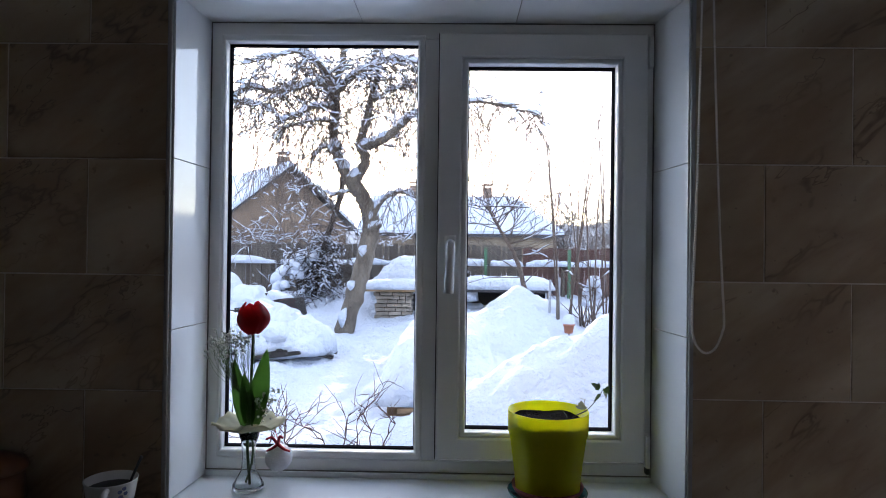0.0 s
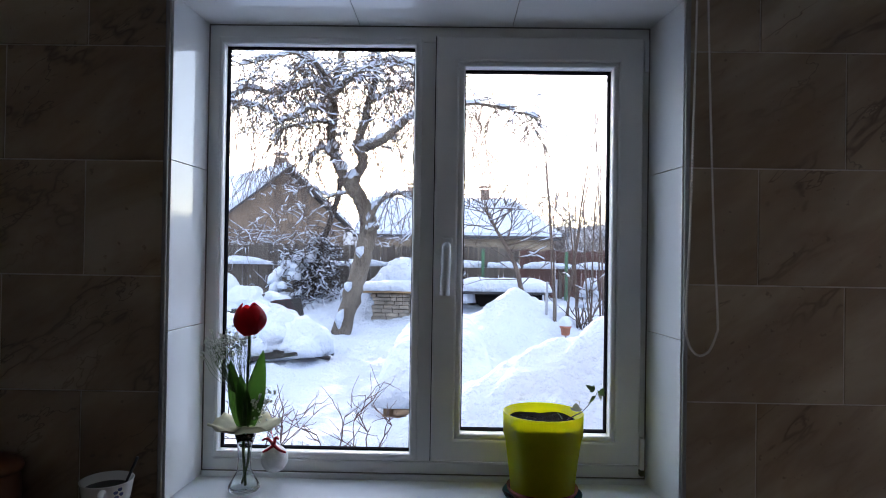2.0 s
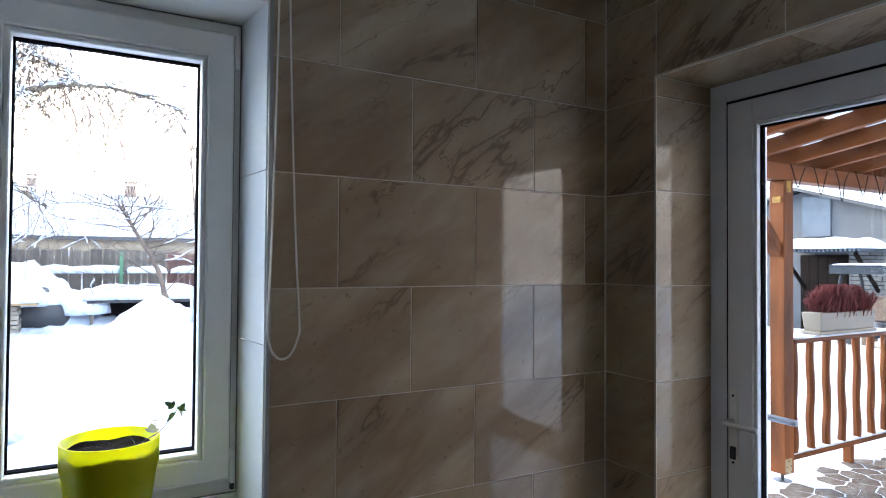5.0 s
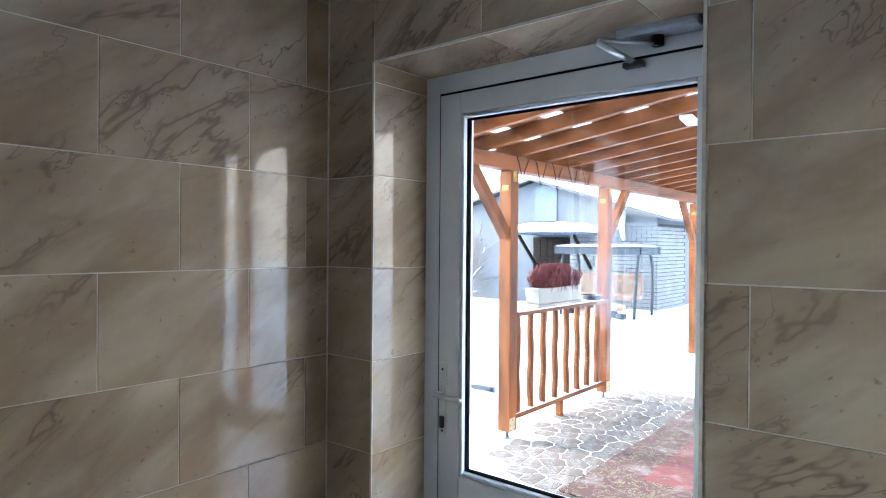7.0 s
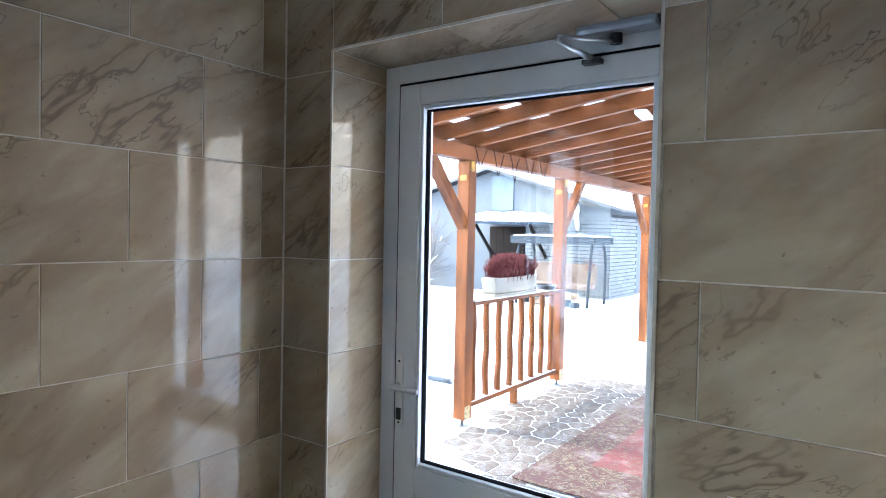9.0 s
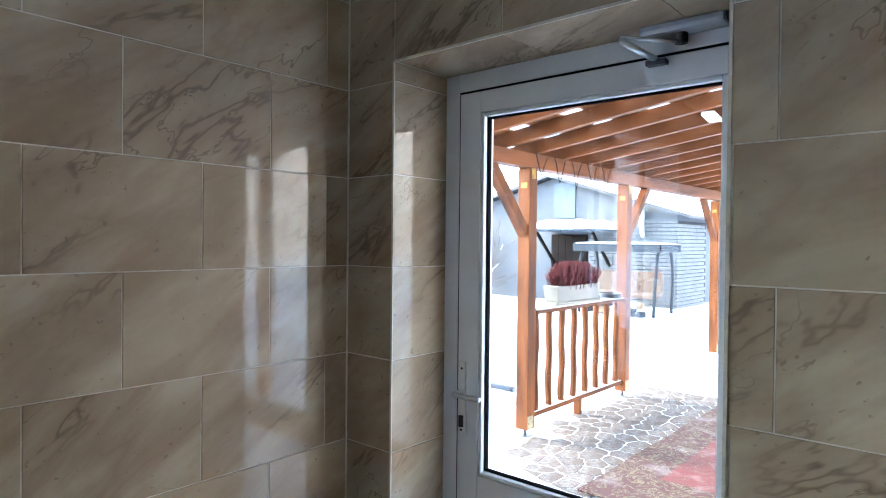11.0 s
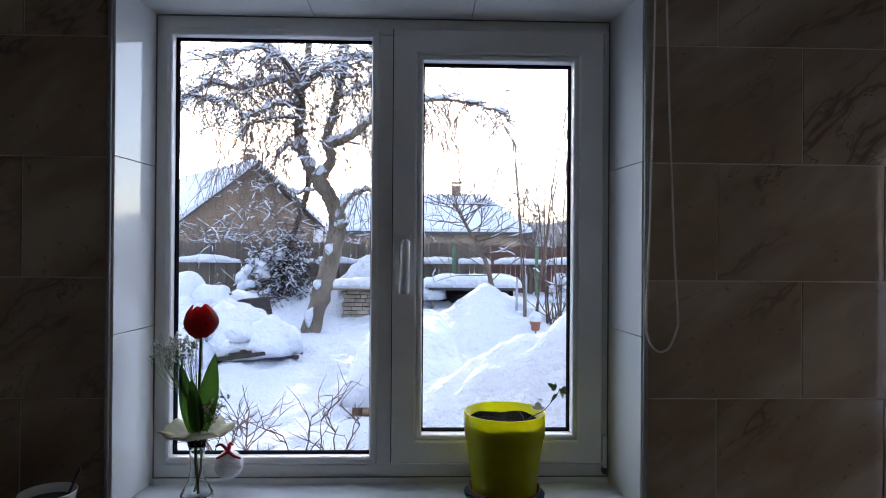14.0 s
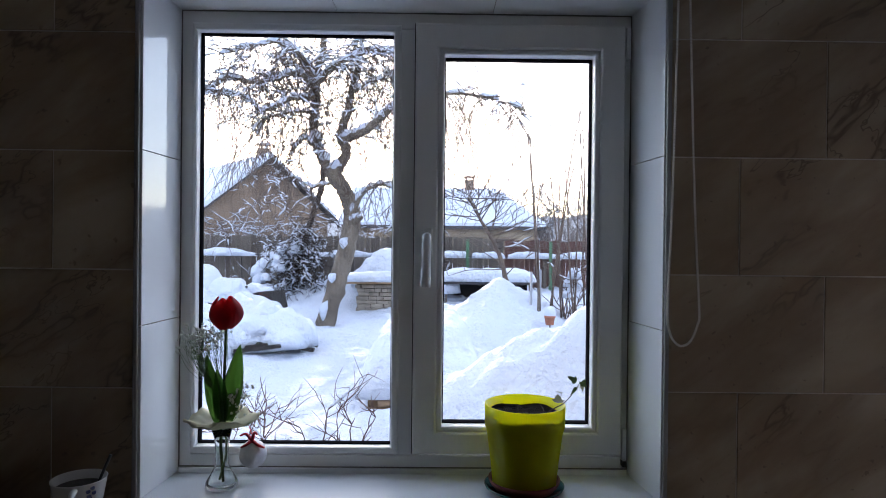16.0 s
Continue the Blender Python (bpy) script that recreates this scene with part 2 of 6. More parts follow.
def part(name, bm, material, parent=None, label="", smooth=False, m=None):
    """Links a bmesh as one mesh object under a thing or a part."""
    me = bpy.data.meshes.new(name)
    bm.normal_update()
    bm.to_mesh(me)
    bm.free()
    if smooth:
        me.shade_smooth()
    return link_mesh(name, me, material, parent, label, m)


def structure(name, bm, material, label="", category=""):
    return tagged(part(name, bm, material), label, category, kind="structure")


def box(bm, x0, x1, y0, y1, z0, z1, bevel=0.0, m=None):
    vs = [bm.verts.new((x, y, z)) for z in (z0, z1) for y in (y0, y1) for x in (x0, x1)]
    fs = [bm.faces.new([vs[i] for i in q]) for q in ((0, 2, 3, 1), (4, 5, 7, 6), (0, 1, 5, 4), (2, 6, 7, 3), (0, 4, 6, 2), (1, 3, 7, 5))]
    if bevel:
        r = bmesh.ops.bevel(bm, geom=list({e for f in fs for e in f.edges}), offset=bevel, segments=2, profile=0.6, affect='EDGES')
        vs = list({v for f in r["faces"] for v in f.verts} | {v for v in vs if v.is_valid})
    if m is not None:
        bmesh.ops.transform(bm, matrix=m, verts=[v for v in vs if v.is_valid])
    return bm


def boxes(*specs, bevel=0.0):
    bm = bmesh.new()
    for s in specs:
        box(bm, *s, bevel=bevel)
    return bm


def lathe(profile, segs=32, wobble=None):
    """Surface of revolution about z from (radius, height) pairs; wobble(angle, radius, height) -> (radius, height)."""
    bm = bmesh.new()
    rings = []
    for r, z in profile:
        if r <= 1e-6:
            rings.append([bm.verts.new((0, 0, z))])
            continue
        ring = []
        for k in range(segs):
            a = 2 * math.pi * k / segs
            rr, zz = wobble(a, r, z) if wobble else (r, z)
            ring.append(bm.verts.new((rr * math.cos(a), rr * math.sin(a), zz)))
        rings.append(ring)
    for a, b in zip(rings, rings[1:]):
        for k in range(segs):
            j = (k + 1) % segs
            if len(a) == 1 and len(b) > 1:
                bm.faces.new((a[0], b[k], b[j]))
            elif len(b) == 1 and len(a) > 1:
                bm.faces.new((a[k], b[0], a[j]))
            elif len(a) > 1:
                bm.faces.new((a[k], b[k], b[j], a[j]))
    bmesh.ops.recalc_face_normals(bm, faces=bm.faces)
    return bm


def smooth_path(pts, n):
    """Catmull-Rom through the points, n steps a span."""
    p = [Vector(q) for q in pts]
    p = [p[0] * 2 - p[1]] + p + [p[-1] * 2 - p[-2]]
    out = []
    for i in range(1, len(p) - 2):
        a, b, c, d = p[i - 1:i + 3]
        for k in range(n):
            t = k / n
            out.append(0.5 * ((2 * b) + (c - a) * t + (2 * a - 5 * b + 4 * c - d) * t * t + (3 * b - a - 3 * c + d) * t ** 3))
    out.append(p[-2])
    return out


class Tubes:
    """Collects many tapered tubes into one mesh."""
    def __init__(self):
        self.v, self.f = [], []

    def add(self, pts, radii, sides=5, squash=1.0, lift=0.0):
        base = len(self.v)
        n = len(pts)
        side = Vector((0.3, 0.9, 0.2))
        for i, p in enumerate(pts):
            d = (pts[min(i + 1, n - 1)] - pts[max(i - 1, 0)]).normalized()
            s = side - d * side.dot(d)
            if s.length < 1e-3:
                s = d.orthogonal()
            s.normalize()
            side = s
            u = d.cross(s)
            r = radii[i] if hasattr(radii, "__len__") else radii
            for k in range(sides):
                a = 2 * math.pi * k / sides
                o = s * (math.cos(a) * r) + u * (math.sin(a) * r)
                o.z *= squash
                self.v.append((p.x + o.x, p.y + o.y, p.z + o.z + lift))
        for i in range(n - 1):
            for k in range(sides):
                j = (k + 1) % sides
                a = base + i * sides
                self.f.append((a + k, a + j, a + sides + j, a + sides + k))
        self.f.append(tuple(base + k for k in reversed(range(sides))))
        self.f.append(tuple(base + (n - 1) * sides + k for k in range(sides)))

    def mesh(self, name):
        me = bpy.data.meshes.new(name)
        me.from_pydata(self.v, [], self.f)
        me.shade_smooth()
        return me


def tube_part(name, pts, r, material, parent, label="", sides=12, steps=6):
    t = Tubes()
    q = smooth_path(pts, steps)
    t.add(q, r if not hasattr(r, "__len__") else [r[0] + (r[1] - r[0]) * i / (len(q) - 1) for i in range(len(q))], sides)
    return link_mesh(name, t.mesh(name), material, parent, label)


def frame_rails(bm, x0, x1, z0, z1, w, y0, y1, bevel=0.004):
    """A mitred frame of width w (one number, or left, right, bottom, top) with eased edges towards the room."""
    l, r, b, t = w if hasattr(w, "__len__") else (w,) * 4
    steps = [(0.0, 0.0, y1), (0.0, 0.0, y0 + bevel), (0.0, 0.35 * bevel, y0 + 0.3 * bevel), (0.0, bevel, y0), (1.0, -bevel, y0), (1.0, -0.35 * bevel, y0 + 0.3 * bevel), (1.0, 0.0, y0 + bevel), (1.0, 0.0, y1)]
    if not bevel:
        steps = [(0.0, 0.0, y1), (0.0, 0.0, y0), (1.0, 0.0, y0), (1.0, 0.0, y1)]
    rings = []
    for f, o, y in steps:
        xa, xb, za, zb = x0 + f * l + o, x1 - f * r - o, z0 + f * b + o, z1 - f * t - o
        rings.append([bm.verts.new(c) for c in ((xa, y, za), (xb, y, za), (xb, y, zb), (xa, y, zb))])
    fs = [bm.faces.new((p[k], p[(k + 1) % 4], q[(k + 1) % 4], q[k])) for p, q in zip(rings, rings[1:] + rings[:1]) for k in range(4)]
    bmesh.ops.recalc_face_normals(bm, faces=fs)


# ---- the room's shell ----
WALL_Y, WALL_X = 1.552, 1.818        # grout faces of the window wall and the door wall
TT_WALL = 0.0022                    # how far the tiles stand proud of the grout
OX0, OX1, OZ0, OZ1 = -0.662, 0.668, 0.85, 2.168
DY0, DY1, DZ1 = 0.311, 1.330, 2.09
RX0, RY0, CZ = -2.3, -2.6, 2.52
OUT_Y, OUT_X = 1.836, 2.150          # outer faces, flush with the window and the door
bm = boxes((RX0 - 0.3, OX0, WALL_Y, OUT_Y, -0.5, 3.2), (OX1, OUT_X, WALL_Y, OUT_Y, -0.5, 3.2), (OX0, OX1, WALL_Y, OUT_Y, -0.5, OZ0 - 0.03), (OX0, OX1, WALL_Y, OUT_Y, OZ1, 3.2))
wall_north = structure("wall_north", bm, M_GROUT, "kitchen wall clad in beige marble-look tiles round a window", "wall")
bm = boxes((WALL_X, OUT_X, DY1, WALL_Y, -0.5, 3.2), (WALL_X, OUT_X, RY0 - 0.3, DY0, -0.5, 3.2), (WALL_X, OUT_X, DY0, DY1, DZ1, 3.2), (WALL_X, OUT_X, DY0, DY1, -0.5, -0.001))
wall_east = structure("wall_east", bm, M_GROUT, "wall with a glazed door, clad in beige marble-look tiles", "wall")
structure("wall_west", boxes((RX0 - 0.3, RX0, RY0 - 0.3, WALL_Y, -0.5, 3.2)), M_PLASTER, "plain plastered wall", "wall")
structure("wall_south", boxes((RX0, WALL_X, RY0 - 0.3, RY0, -0.5, 3.2)), M_PLASTER, "plain plastered wall", "wall")
structure("floor", boxes((RX0, WALL_X, RY0, WALL_Y, -0.2, 0.0)), M_FLOOR, "beige tiled kitchen floor", "floor")
structure("ceiling", boxes((RX0, WALL_X, RY0, WALL_Y, CZ, 3.2)), M_CEIL, "plain white ceiling", "ceiling")

# ---- the window ----
FY = 1.752
win = thing("window_1", "white plastic two-light window, one fixed pane and one hinged casement", "window", (0, FY, OZ0), kind="structure")
wl = Matrix.Translation((0, -FY, -OZ0))
FX0, FX1, FZ0, FZ1 = -0.652, 0.648, 0.845, 2.168
bm = bmesh.new()
frame_rails(bm, FX0, FX1, FZ0, FZ1, (0.048, 0.030, 0.056, 0.055), FY, FY + 0.07)
box(bm, -0.020, 0.024, FY, FY + 0.07, FZ0 + 0.056, FZ1 - 0.055, 0.004)
part("window_frame", bm, M_PVC, win, m=wl)
GY = FY + 0.035
L0, L1, LB, LT = -0.596, -0.040, 0.923, 2.104
bm = bmesh.new()
frame_rails(bm, L0 - 0.016, L1 + 0.022, LB - 0.022, LT + 0.022, (0.016, 0.022, 0.022, 0.022), FY - 0.006, FY + 0.030, 0.007)
part("glazing_bead", bm, M_PVC, win, m=wl)
S0, S1, SB, ST = 0.022, 0.617, 0.908, 2.128
R0, R1, RB, RT = 0.106, 0.532, 0.986, 2.042
bm = bmesh.new()
frame_rails(bm, S0, S1, SB, ST, (R0 - 0.017 - S0, S1 - R1 - 0.015, RB - 0.015 - SB, ST - RT - 0.015), FY - 0.018, FY + 0.052, 0.006)
part("casement_sash", bm, M_PVC, win, m=wl)
bm = bmesh.new()
frame_rails(bm, R0 - 0.018, R1 + 0.016, RB - 0.016, RT + 0.016, (0.018, 0.016, 0.016, 0.016), FY - 0.012, FY + 0.030, 0.006)
part("glazing_bead", bm, M_PVC, win, m=wl)
for a0, a1, b0, b1 in ((L0, L1, LB, LT), (R0, R1, RB, RT)):
    bm = bmesh.new()
    frame_rails(bm, a0, a1, b0, b1, 0.0036, FY + 0.024, FY + 0.0525 if a0 > 0 else FY + 0.0455, 0.0)
    frame_rails(bm, a0 - 0.03, a1 + 0.03, b0 - 0.03, b1 + 0.03, 0.0235, FY + 0.0525 if a0 > 0 else FY + 0.0455, FY + 0.0725, 0.0)
    part("gasket", bm, M_GASKET, win, m=wl)
    pane = part("pane", boxes((a0 - 0.004, a1 + 0.004, GY, GY + 0.006, b0 - 0.004, b1 + 0.004)), M_GLASS, win, m=wl)
    pane.visible_shadow = False
bm = bmesh.new()
frame_rails(bm, S0 - 0.0025, S1 + 0.0025, SB - 0.0025, ST + 0.0025, 0.0025, FY - 0.004, FY + 0.001, 0.0)
part("sash_seal", bm, M_GASKET, win, "dark seal round the casement", m=wl)
# thin dark strip added for the shadow line where frame meets reveal
bm = bmesh.new()
frame_rails(bm, -0.6415, 0.6375, OZ0 + 0.0142, 2.1602, 0.0028, FY - 0.0035, FY + 0.001, 0.0)
part("shadow_line", bm, mat("shadow_line_grey", (0.20, 0.19, 0.18), 0.7), win, "thin grey strip for the shadow line round the frame", m=wl)
# casement handle
bm = bmesh.new()
box(bm, 0.042, 0.076, FY - 0.026, FY - 0.0175, 1.468, 1.548, 0.005)
part("handle_plate", bm, M_PVC, win, m=wl)
t = Tubes()
q = smooth_path([(0.059, FY - 0.02, 1.522), (0.059, FY - 0.045, 1.522), (0.059, FY - 0.056, 1.505), (0.058, FY - 0.055, 1.45), (0.056, FY - 0.052, 1.385)], 5)
t.add(q, [0.0130] * (len(q) - 4) + [0.0145] * 4, 12)
link_mesh("handle", t.mesh("handle"), mat("silver_lacquer", (0.80, 0.80, 0.79), 0.25, 0.1, var=0.04), win, "silver-grey window handle", wl)
for hz in (2.075, 0.94):
    bm = bmesh.new()
    box(bm, S1 + 0.001, S1 + 0.013, FY - 0.022, FY - 0.001, hz - 0.045, hz + 0.045, 0.003)
    part("hinge", bm, M_PVC, win, m=wl)
bm = boxes((S1 + 0.002, S1 + 0.012, FY - 0.020, FY - 0.001, 0.878, 0.893))
part("hinge_pin", bm, M_DARKMETAL, win, m=wl)

# sill and tiled reveal
rev_t = 0.008
bm = bmesh.new()
box(bm, OX0 - 0.006, OX1 + 0.006, WALL_Y - 0.014, FY, OZ0 - 0.03, OZ0, 0.004)
box(bm, OX0 + rev_t + 0.016, OX1 - rev_t - 0.026, FY - 0.011, FY, OZ0 - 0.002, OZ0 + 0.0145, 0.004)
structure("window_sill", bm, M_SILL, "glossy white window sill", "window sill")
ROWS_REV = [OZ0 + 0.001, 1.290, 1.733, OZ1 - 0.001]
for side, xw in (("left", OX0), ("right", OX1)):
    for a, b in zip(ROWS_REV, ROWS_REV[1:]):
        bm = bmesh.new()
        x0, x1 = (xw + 0.001, xw + rev_t) if side == "left" else (xw - rev_t, xw - 0.001)
        box(bm, x0, x1, WALL_Y - 0.004, FY - 0.001, a + 0.001, b - 0.001, 0.0012)
        for v in bm.verts:      # the reveal narrows a little towards the frame
            v.co.x += (0.013 if side == "left" else -0.023) * (v.co.y - WALL_Y) / (FY - WALL_Y)
        part("reveal_tile", bm, M_WHITE_TILE, wall_north, "glazed white reveal tile")
for a, b in zip((OX0 + rev_t, -0.202, 0.240), (-0.202, 0.240, OX1 - rev_t)):
    bm = bmesh.new()
    box(bm, a + 0.001, b - 0.001, WALL_Y - 0.004, FY - 0.001, OZ1 - rev_t, OZ1 - 0.001, 0.0012)
    part("reveal_tile", bm, M_WHITE_TILE, wall_north, "glazed white reveal tile")
for x0, x1 in ((OX0 - 0.010, OX0 + 0.002), (OX1 - 0.004, OX1 + 0.008)):
    bm = bmesh.new()
    box(bm, x0, x1, WALL_Y - 0.013, WALL_Y - 0.0045, OZ0, OZ1 + 0.010, 0.003)
    structure("trim", bm, M_TRIM, "grey plastic corner trim at the window edge", "trim")
bm = bmesh.new()
box(bm, OX0 + 0.003, OX1 - 0.003, WALL_Y - 0.013, WALL_Y - 0.0045, OZ1 - 0.003, OZ1 + 0.010, 0.003)
structure("trim", bm, M_TRIM, "grey plastic corner trim at the window edge", "trim")

# ---- the glazed door ----
DX = 2.075
door = thing("door_1", "grey-white glazed house door, closed, with two panes and a lever handle", "door", (DX, 0.79, 0), kind="structure")


def dbox(bm, y0, y1, x0, x1, z0, z1, bevel=0.0):
    box(bm, x0 - DX, x1 - DX, y0 - 0.79, y1 - 0.79, z0, z1, bevel)


bm = bmesh.new()
for y0, y1, z0, z1 in ((1.272, 1.350, 0.0, 2.105), (0.200, 0.278, 0.0, 2.105), (0.278, 1.272, 2.029, 2.105)):
    dbox(bm, y0, y1, DX, DX + 0.07, z0, z1, 0.004)
part("door_frame", bm, M_ALU, door)
bm = bmesh.new()
for y0, y1, z0, z1 in ((1.176, 1.263, 0.03, 2.020), (0.282, 0.392, 0.03, 2.020), (0.392, 1.176, 1.948, 2.020), (0.392, 1.176, 0.640, 0.732), (0.392, 1.176, 0.03, 0.15)):
    dbox(bm, y0, y1, DX - 0.006, DX + 0.062, z0, z1, 0.004)
part("door_leaf", bm, M_ALU, door)
bm = bmesh.new()
for y0, y1, z0, z1 in ((1.263, 1.272, 0.03, 2.029), (0.278, 0.282, 0.03, 2.029), (0.278, 1.272, 2.020, 2.029)):
    dbox(bm, y0, y1, DX + 0.003, DX + 0.02, z0, z1)
part("door_seal", bm, M_GASKET, door)
for z0, z1 in ((0.732, 1.948), (0.15, 0.640)):
    bm = bmesh.new()
    for y0, y1, a, b in ((1.162, 1.176, z0, z1), (0.392, 0.408, z0, z1), (0.408, 1.162, z0, z0 + 0.014), (0.408, 1.162, z1 - 0.014, z1)):
        dbox(bm, y0, y1, DX - 0.003, DX + 0.05, a, b, 0.005)
    part("glazing_bead", bm, M_ALU, door)
    bm = bmesh.new()
    for y0, y1, a, b in ((1.158, 1.162, z0 + 0.014, z1 - 0.014), (0.408, 0.412, z0 + 0.014, z1 - 0.014), (0.412, 1.158, z0 + 0.014, z0 + 0.018), (0.412, 1.158, z1 - 0.018, z1 - 0.014)):
        dbox(bm, y0, y1, DX + 0.014, DX + 0.034, a, b)
    part("gasket", bm, M_GASKET, door)
    bm = bmesh.new()
    dbox(bm, 0.400, 1.168, DX + 0.022, DX + 0.028, z0 + 0.010, z1 - 0.010)
    pane = part("pane", bm, M_GLASS, door)
    pane.visible_shadow = False
bm = bmesh.new()
dbox(bm, 1.224, 1.252, DX - 0.014, DX - 0.0065, 0.862, 1.108, 0.006)
plate = part("handle_plate", bm, M_PVC, door, "pale grey handle plate")
for zz in (1.085, 0.875):
    part("screw", lathe([(0, 0), (0.004, 0), (0.004, 0.002), (0, 0.002)], 10), M_DARKMETAL, plate, m=pose(-0.0145, 1.238 - 0.79, zz, 0, -90, 0))
bm = bmesh.new()
box(bm, -0.021, -0.012, 1.229 - 0.79, 1.247 - 0.79, 0.885, 0.925, 0.003)
part("lock_cylinder", bm, M_DARKMETAL, plate)


def lever(dx):
    y = 1.238 - 0.79
    return smooth_path([(dx * 0.3, y, 1.005), (dx, y, 1.005), (dx * 1.15, y - 0.02, 1.005), (dx * 1.15, y - 0.115, 1.005)], 5)


for dx, nm in ((-0.055, "handle"), (0.115, "outer_handle")):
    t = Tubes()
    t.add(lever(dx), 0.0085 if dx < 0 else 0.011, 10)
    link_mesh(nm, t.mesh(nm), M_METAL if dx < 0 else M_CLOSER, door, "satin metal lever handle" if dx < 0 else "grey metal outer lever handle")
closer = thing("door_closer", "grey metal door closer with a folding arm above the door", "door closer", (DX, 0.5, 2.085))
bm = bmesh.new()
box(bm, -0.068, -0.001, -0.115, 0.105, -0.022, 0.042, 0.012)
part("body", bm, M_CLOSER, closer)
part("end_cap", lathe([(0, 0), (0.026, 0), (0.026, 0.022), (0, 0.022)], 18), M_DARKMETAL, closer, m=pose(-0.034, -0.115, 0.010, 90, 0, 0))
part("spindle", lathe([(0, -0.03), (0.016, -0.03), (0.016, 0), (0, 0)], 16), M_DARKMETAL, closer, m=pose(-0.034, 0.0, -0.018))
t = Tubes()
t.add([Vector((-0.036, 0.0, -0.044)), Vector((-0.15, 0.115, -0.040))], 0.008, 8, squash=0.6)
link_mesh("arm", t.mesh("arm"), M_METAL, closer, "bright folding arm")
t = Tubes()
t.add([Vector((-0.15, 0.115, -0.046)), Vector((-0.030, 0.068, -0.078))], 0.011, 8, squash=0.7)
link_mesh("forearm", t.mesh("forearm"), M_METAL, closer, "bright folding arm")
bm = bmesh.new()
box(bm, -0.040, -0.0135, 0.040, 0.095, -0.092, -0.078, 0.003)
part("shoe", bm, M_DARKMETAL, closer)

# ---- worktop, mug and other kitchen things ----
bm = bmesh.new()
box(bm, RX0 + 0.002, 0.690, 0.93, WALL_Y - 0.010, 0.797, 0.835, 0.004)
tagged(part("worktop", bm, M_BLACKTOP), "black kitchen worktop under the window sill", "worktop")
M_CARCASS = mat("dark_cabinet", (0.06, 0.045, 0.035), 0.5)
x = RX0 + 0.01
while x < 0.66:
    w = min(0.595, 0.675 - x)
    cab = thing("base_cabinet", "dark kitchen base cabinet under the worktop", "cabinet", (x + w / 2, 1.25, 0), group="base cabinets")
    bm = bmesh.new()
    box(bm, -w / 2 + 0.001, w / 2 - 0.001, -0.27, 0.285, 0.001, 0.796, 0.002)
    part("body", bm, M_CARCASS, cab)
    bm = bmesh.new()
    box(bm, -w / 2 + 0.003, w / 2 - 0.003, -0.291, -0.271, 0.10, 0.79, 0.002)
    part("door", bm, M_CARCASS, cab)
    x += 0.6

M_CHINA = mat("white_china", (0.80, 0.78, 0.74), 0.12, var=0.03)
M_TEA = mat("tea", (0.035, 0.014, 0.006), 0.05)
M_BLUE = mat("cobalt_print", (0.10, 0.12, 0.28), 0.2)
mug = thing("mug", "white china mug of tea with a blue flower print", "mug", (-0.745, 1.44, 0.8355))
K = 1.13
prof = [(r * K, z * 1.03) for r, z in ((0, 0), (0.031, 0), (0.034, 0.004), (0.040, 0.03), (0.047, 0.07), (0.0525, 0.105), (0.0535, 0.108), (0.051, 0.108), (0.045, 0.07), (0.037, 0.03), (0.030, 0.008), (0, 0.007))]
part("cup", lathe(prof, 40), M_CHINA, mug, smooth=True)
part("tea", lathe([(0, 0.0905), (0.0475 * K, 0.0905), (0.0475 * K, 0.0897), (0, 0.0897)], 32), M_TEA, mug, "dark tea")
tube_part("handle", [(0.018, -0.050, 0.100), (0.026, -0.076, 0.098), (0.028, -0.084, 0.070), (0.018, -0.064, 0.040), (0.012, -0.042, 0.034)], 0.0075, M_CHINA, mug)
for k in range(9):
    a = -0.62 + 0.13 * math.sin(k * 2.4)
    zz = (0.045 + 0.0055 * k) * K
    r = (0.0405 + (zz / K - 0.03) * 0.165 + 0.0012) * K
    part("flower_print", lathe([(0, 0.0), (0.0055, 0.0), (0.0045, 0.0008), (0, 0.0008)], 8), M_BLUE, mug, m=pose(r * math.cos(a), r * math.sin(a), zz, 0, 78, math.degrees(a)))
spoon = thing("teaspoon", "dark metal teaspoon standing in the mug", "spoon", (-0.730, 1.442, 0.846))
tube_part("handle", [(0, 0, 0.0), (0.024, 0.004, 0.08), (0.053, 0.008, 0.152)], (0.0022, 0.0036), M_DARKMETAL, spoon)
part("bowl", lathe([(0, 0), (0.008, 0.001), (0.010, 0.004), (0, 0.003)], 14), M_METAL, spoon, m=pose(0, 0, 0))
jar = thing("wooden_jar", "brown wooden jar with a rounded lid on the worktop", "jar", (-1.05, 1.46, 0.8355))
M_JAR = mat("brown_turned_wood", (0.24, 0.10, 0.04), 0.4, var=0.2, scale=12, stretch=(1, 1, 0.2))
part("body", lathe([(0, 0), (0.060, 0), (0.068, 0.01), (0.072, 0.06), (0.068, 0.115), (0, 0.115)], 32), M_JAR, jar, smooth=True)
part("lid", lathe([(0, 0.116), (0.074, 0.116), (0.076, 0.124), (0.070, 0.140), (0.040, 0.154), (0, 0.160)], 32), M_JAR, jar, smooth=True)

sock = thing("wall_socket", "white plastic socket on the tiled wall beside the door", "socket", (WALL_X - TT_WALL, 0.110, 0.950))
bm = bmesh.new()
box(bm, -0.012, 0.0, -0.041, 0.041, -0.041, 0.041, 0.004)
part("plate", bm, M_PVC, sock)
part("insert", lathe([(0, 0), (0.024, 0), (0.026, 0.003), (0.020, 0.003), (0.018, -0.006), (0, -0.006)], 24), M_PVC, sock, m=pose(-0.012, 0, 0, 0, -90, 0))

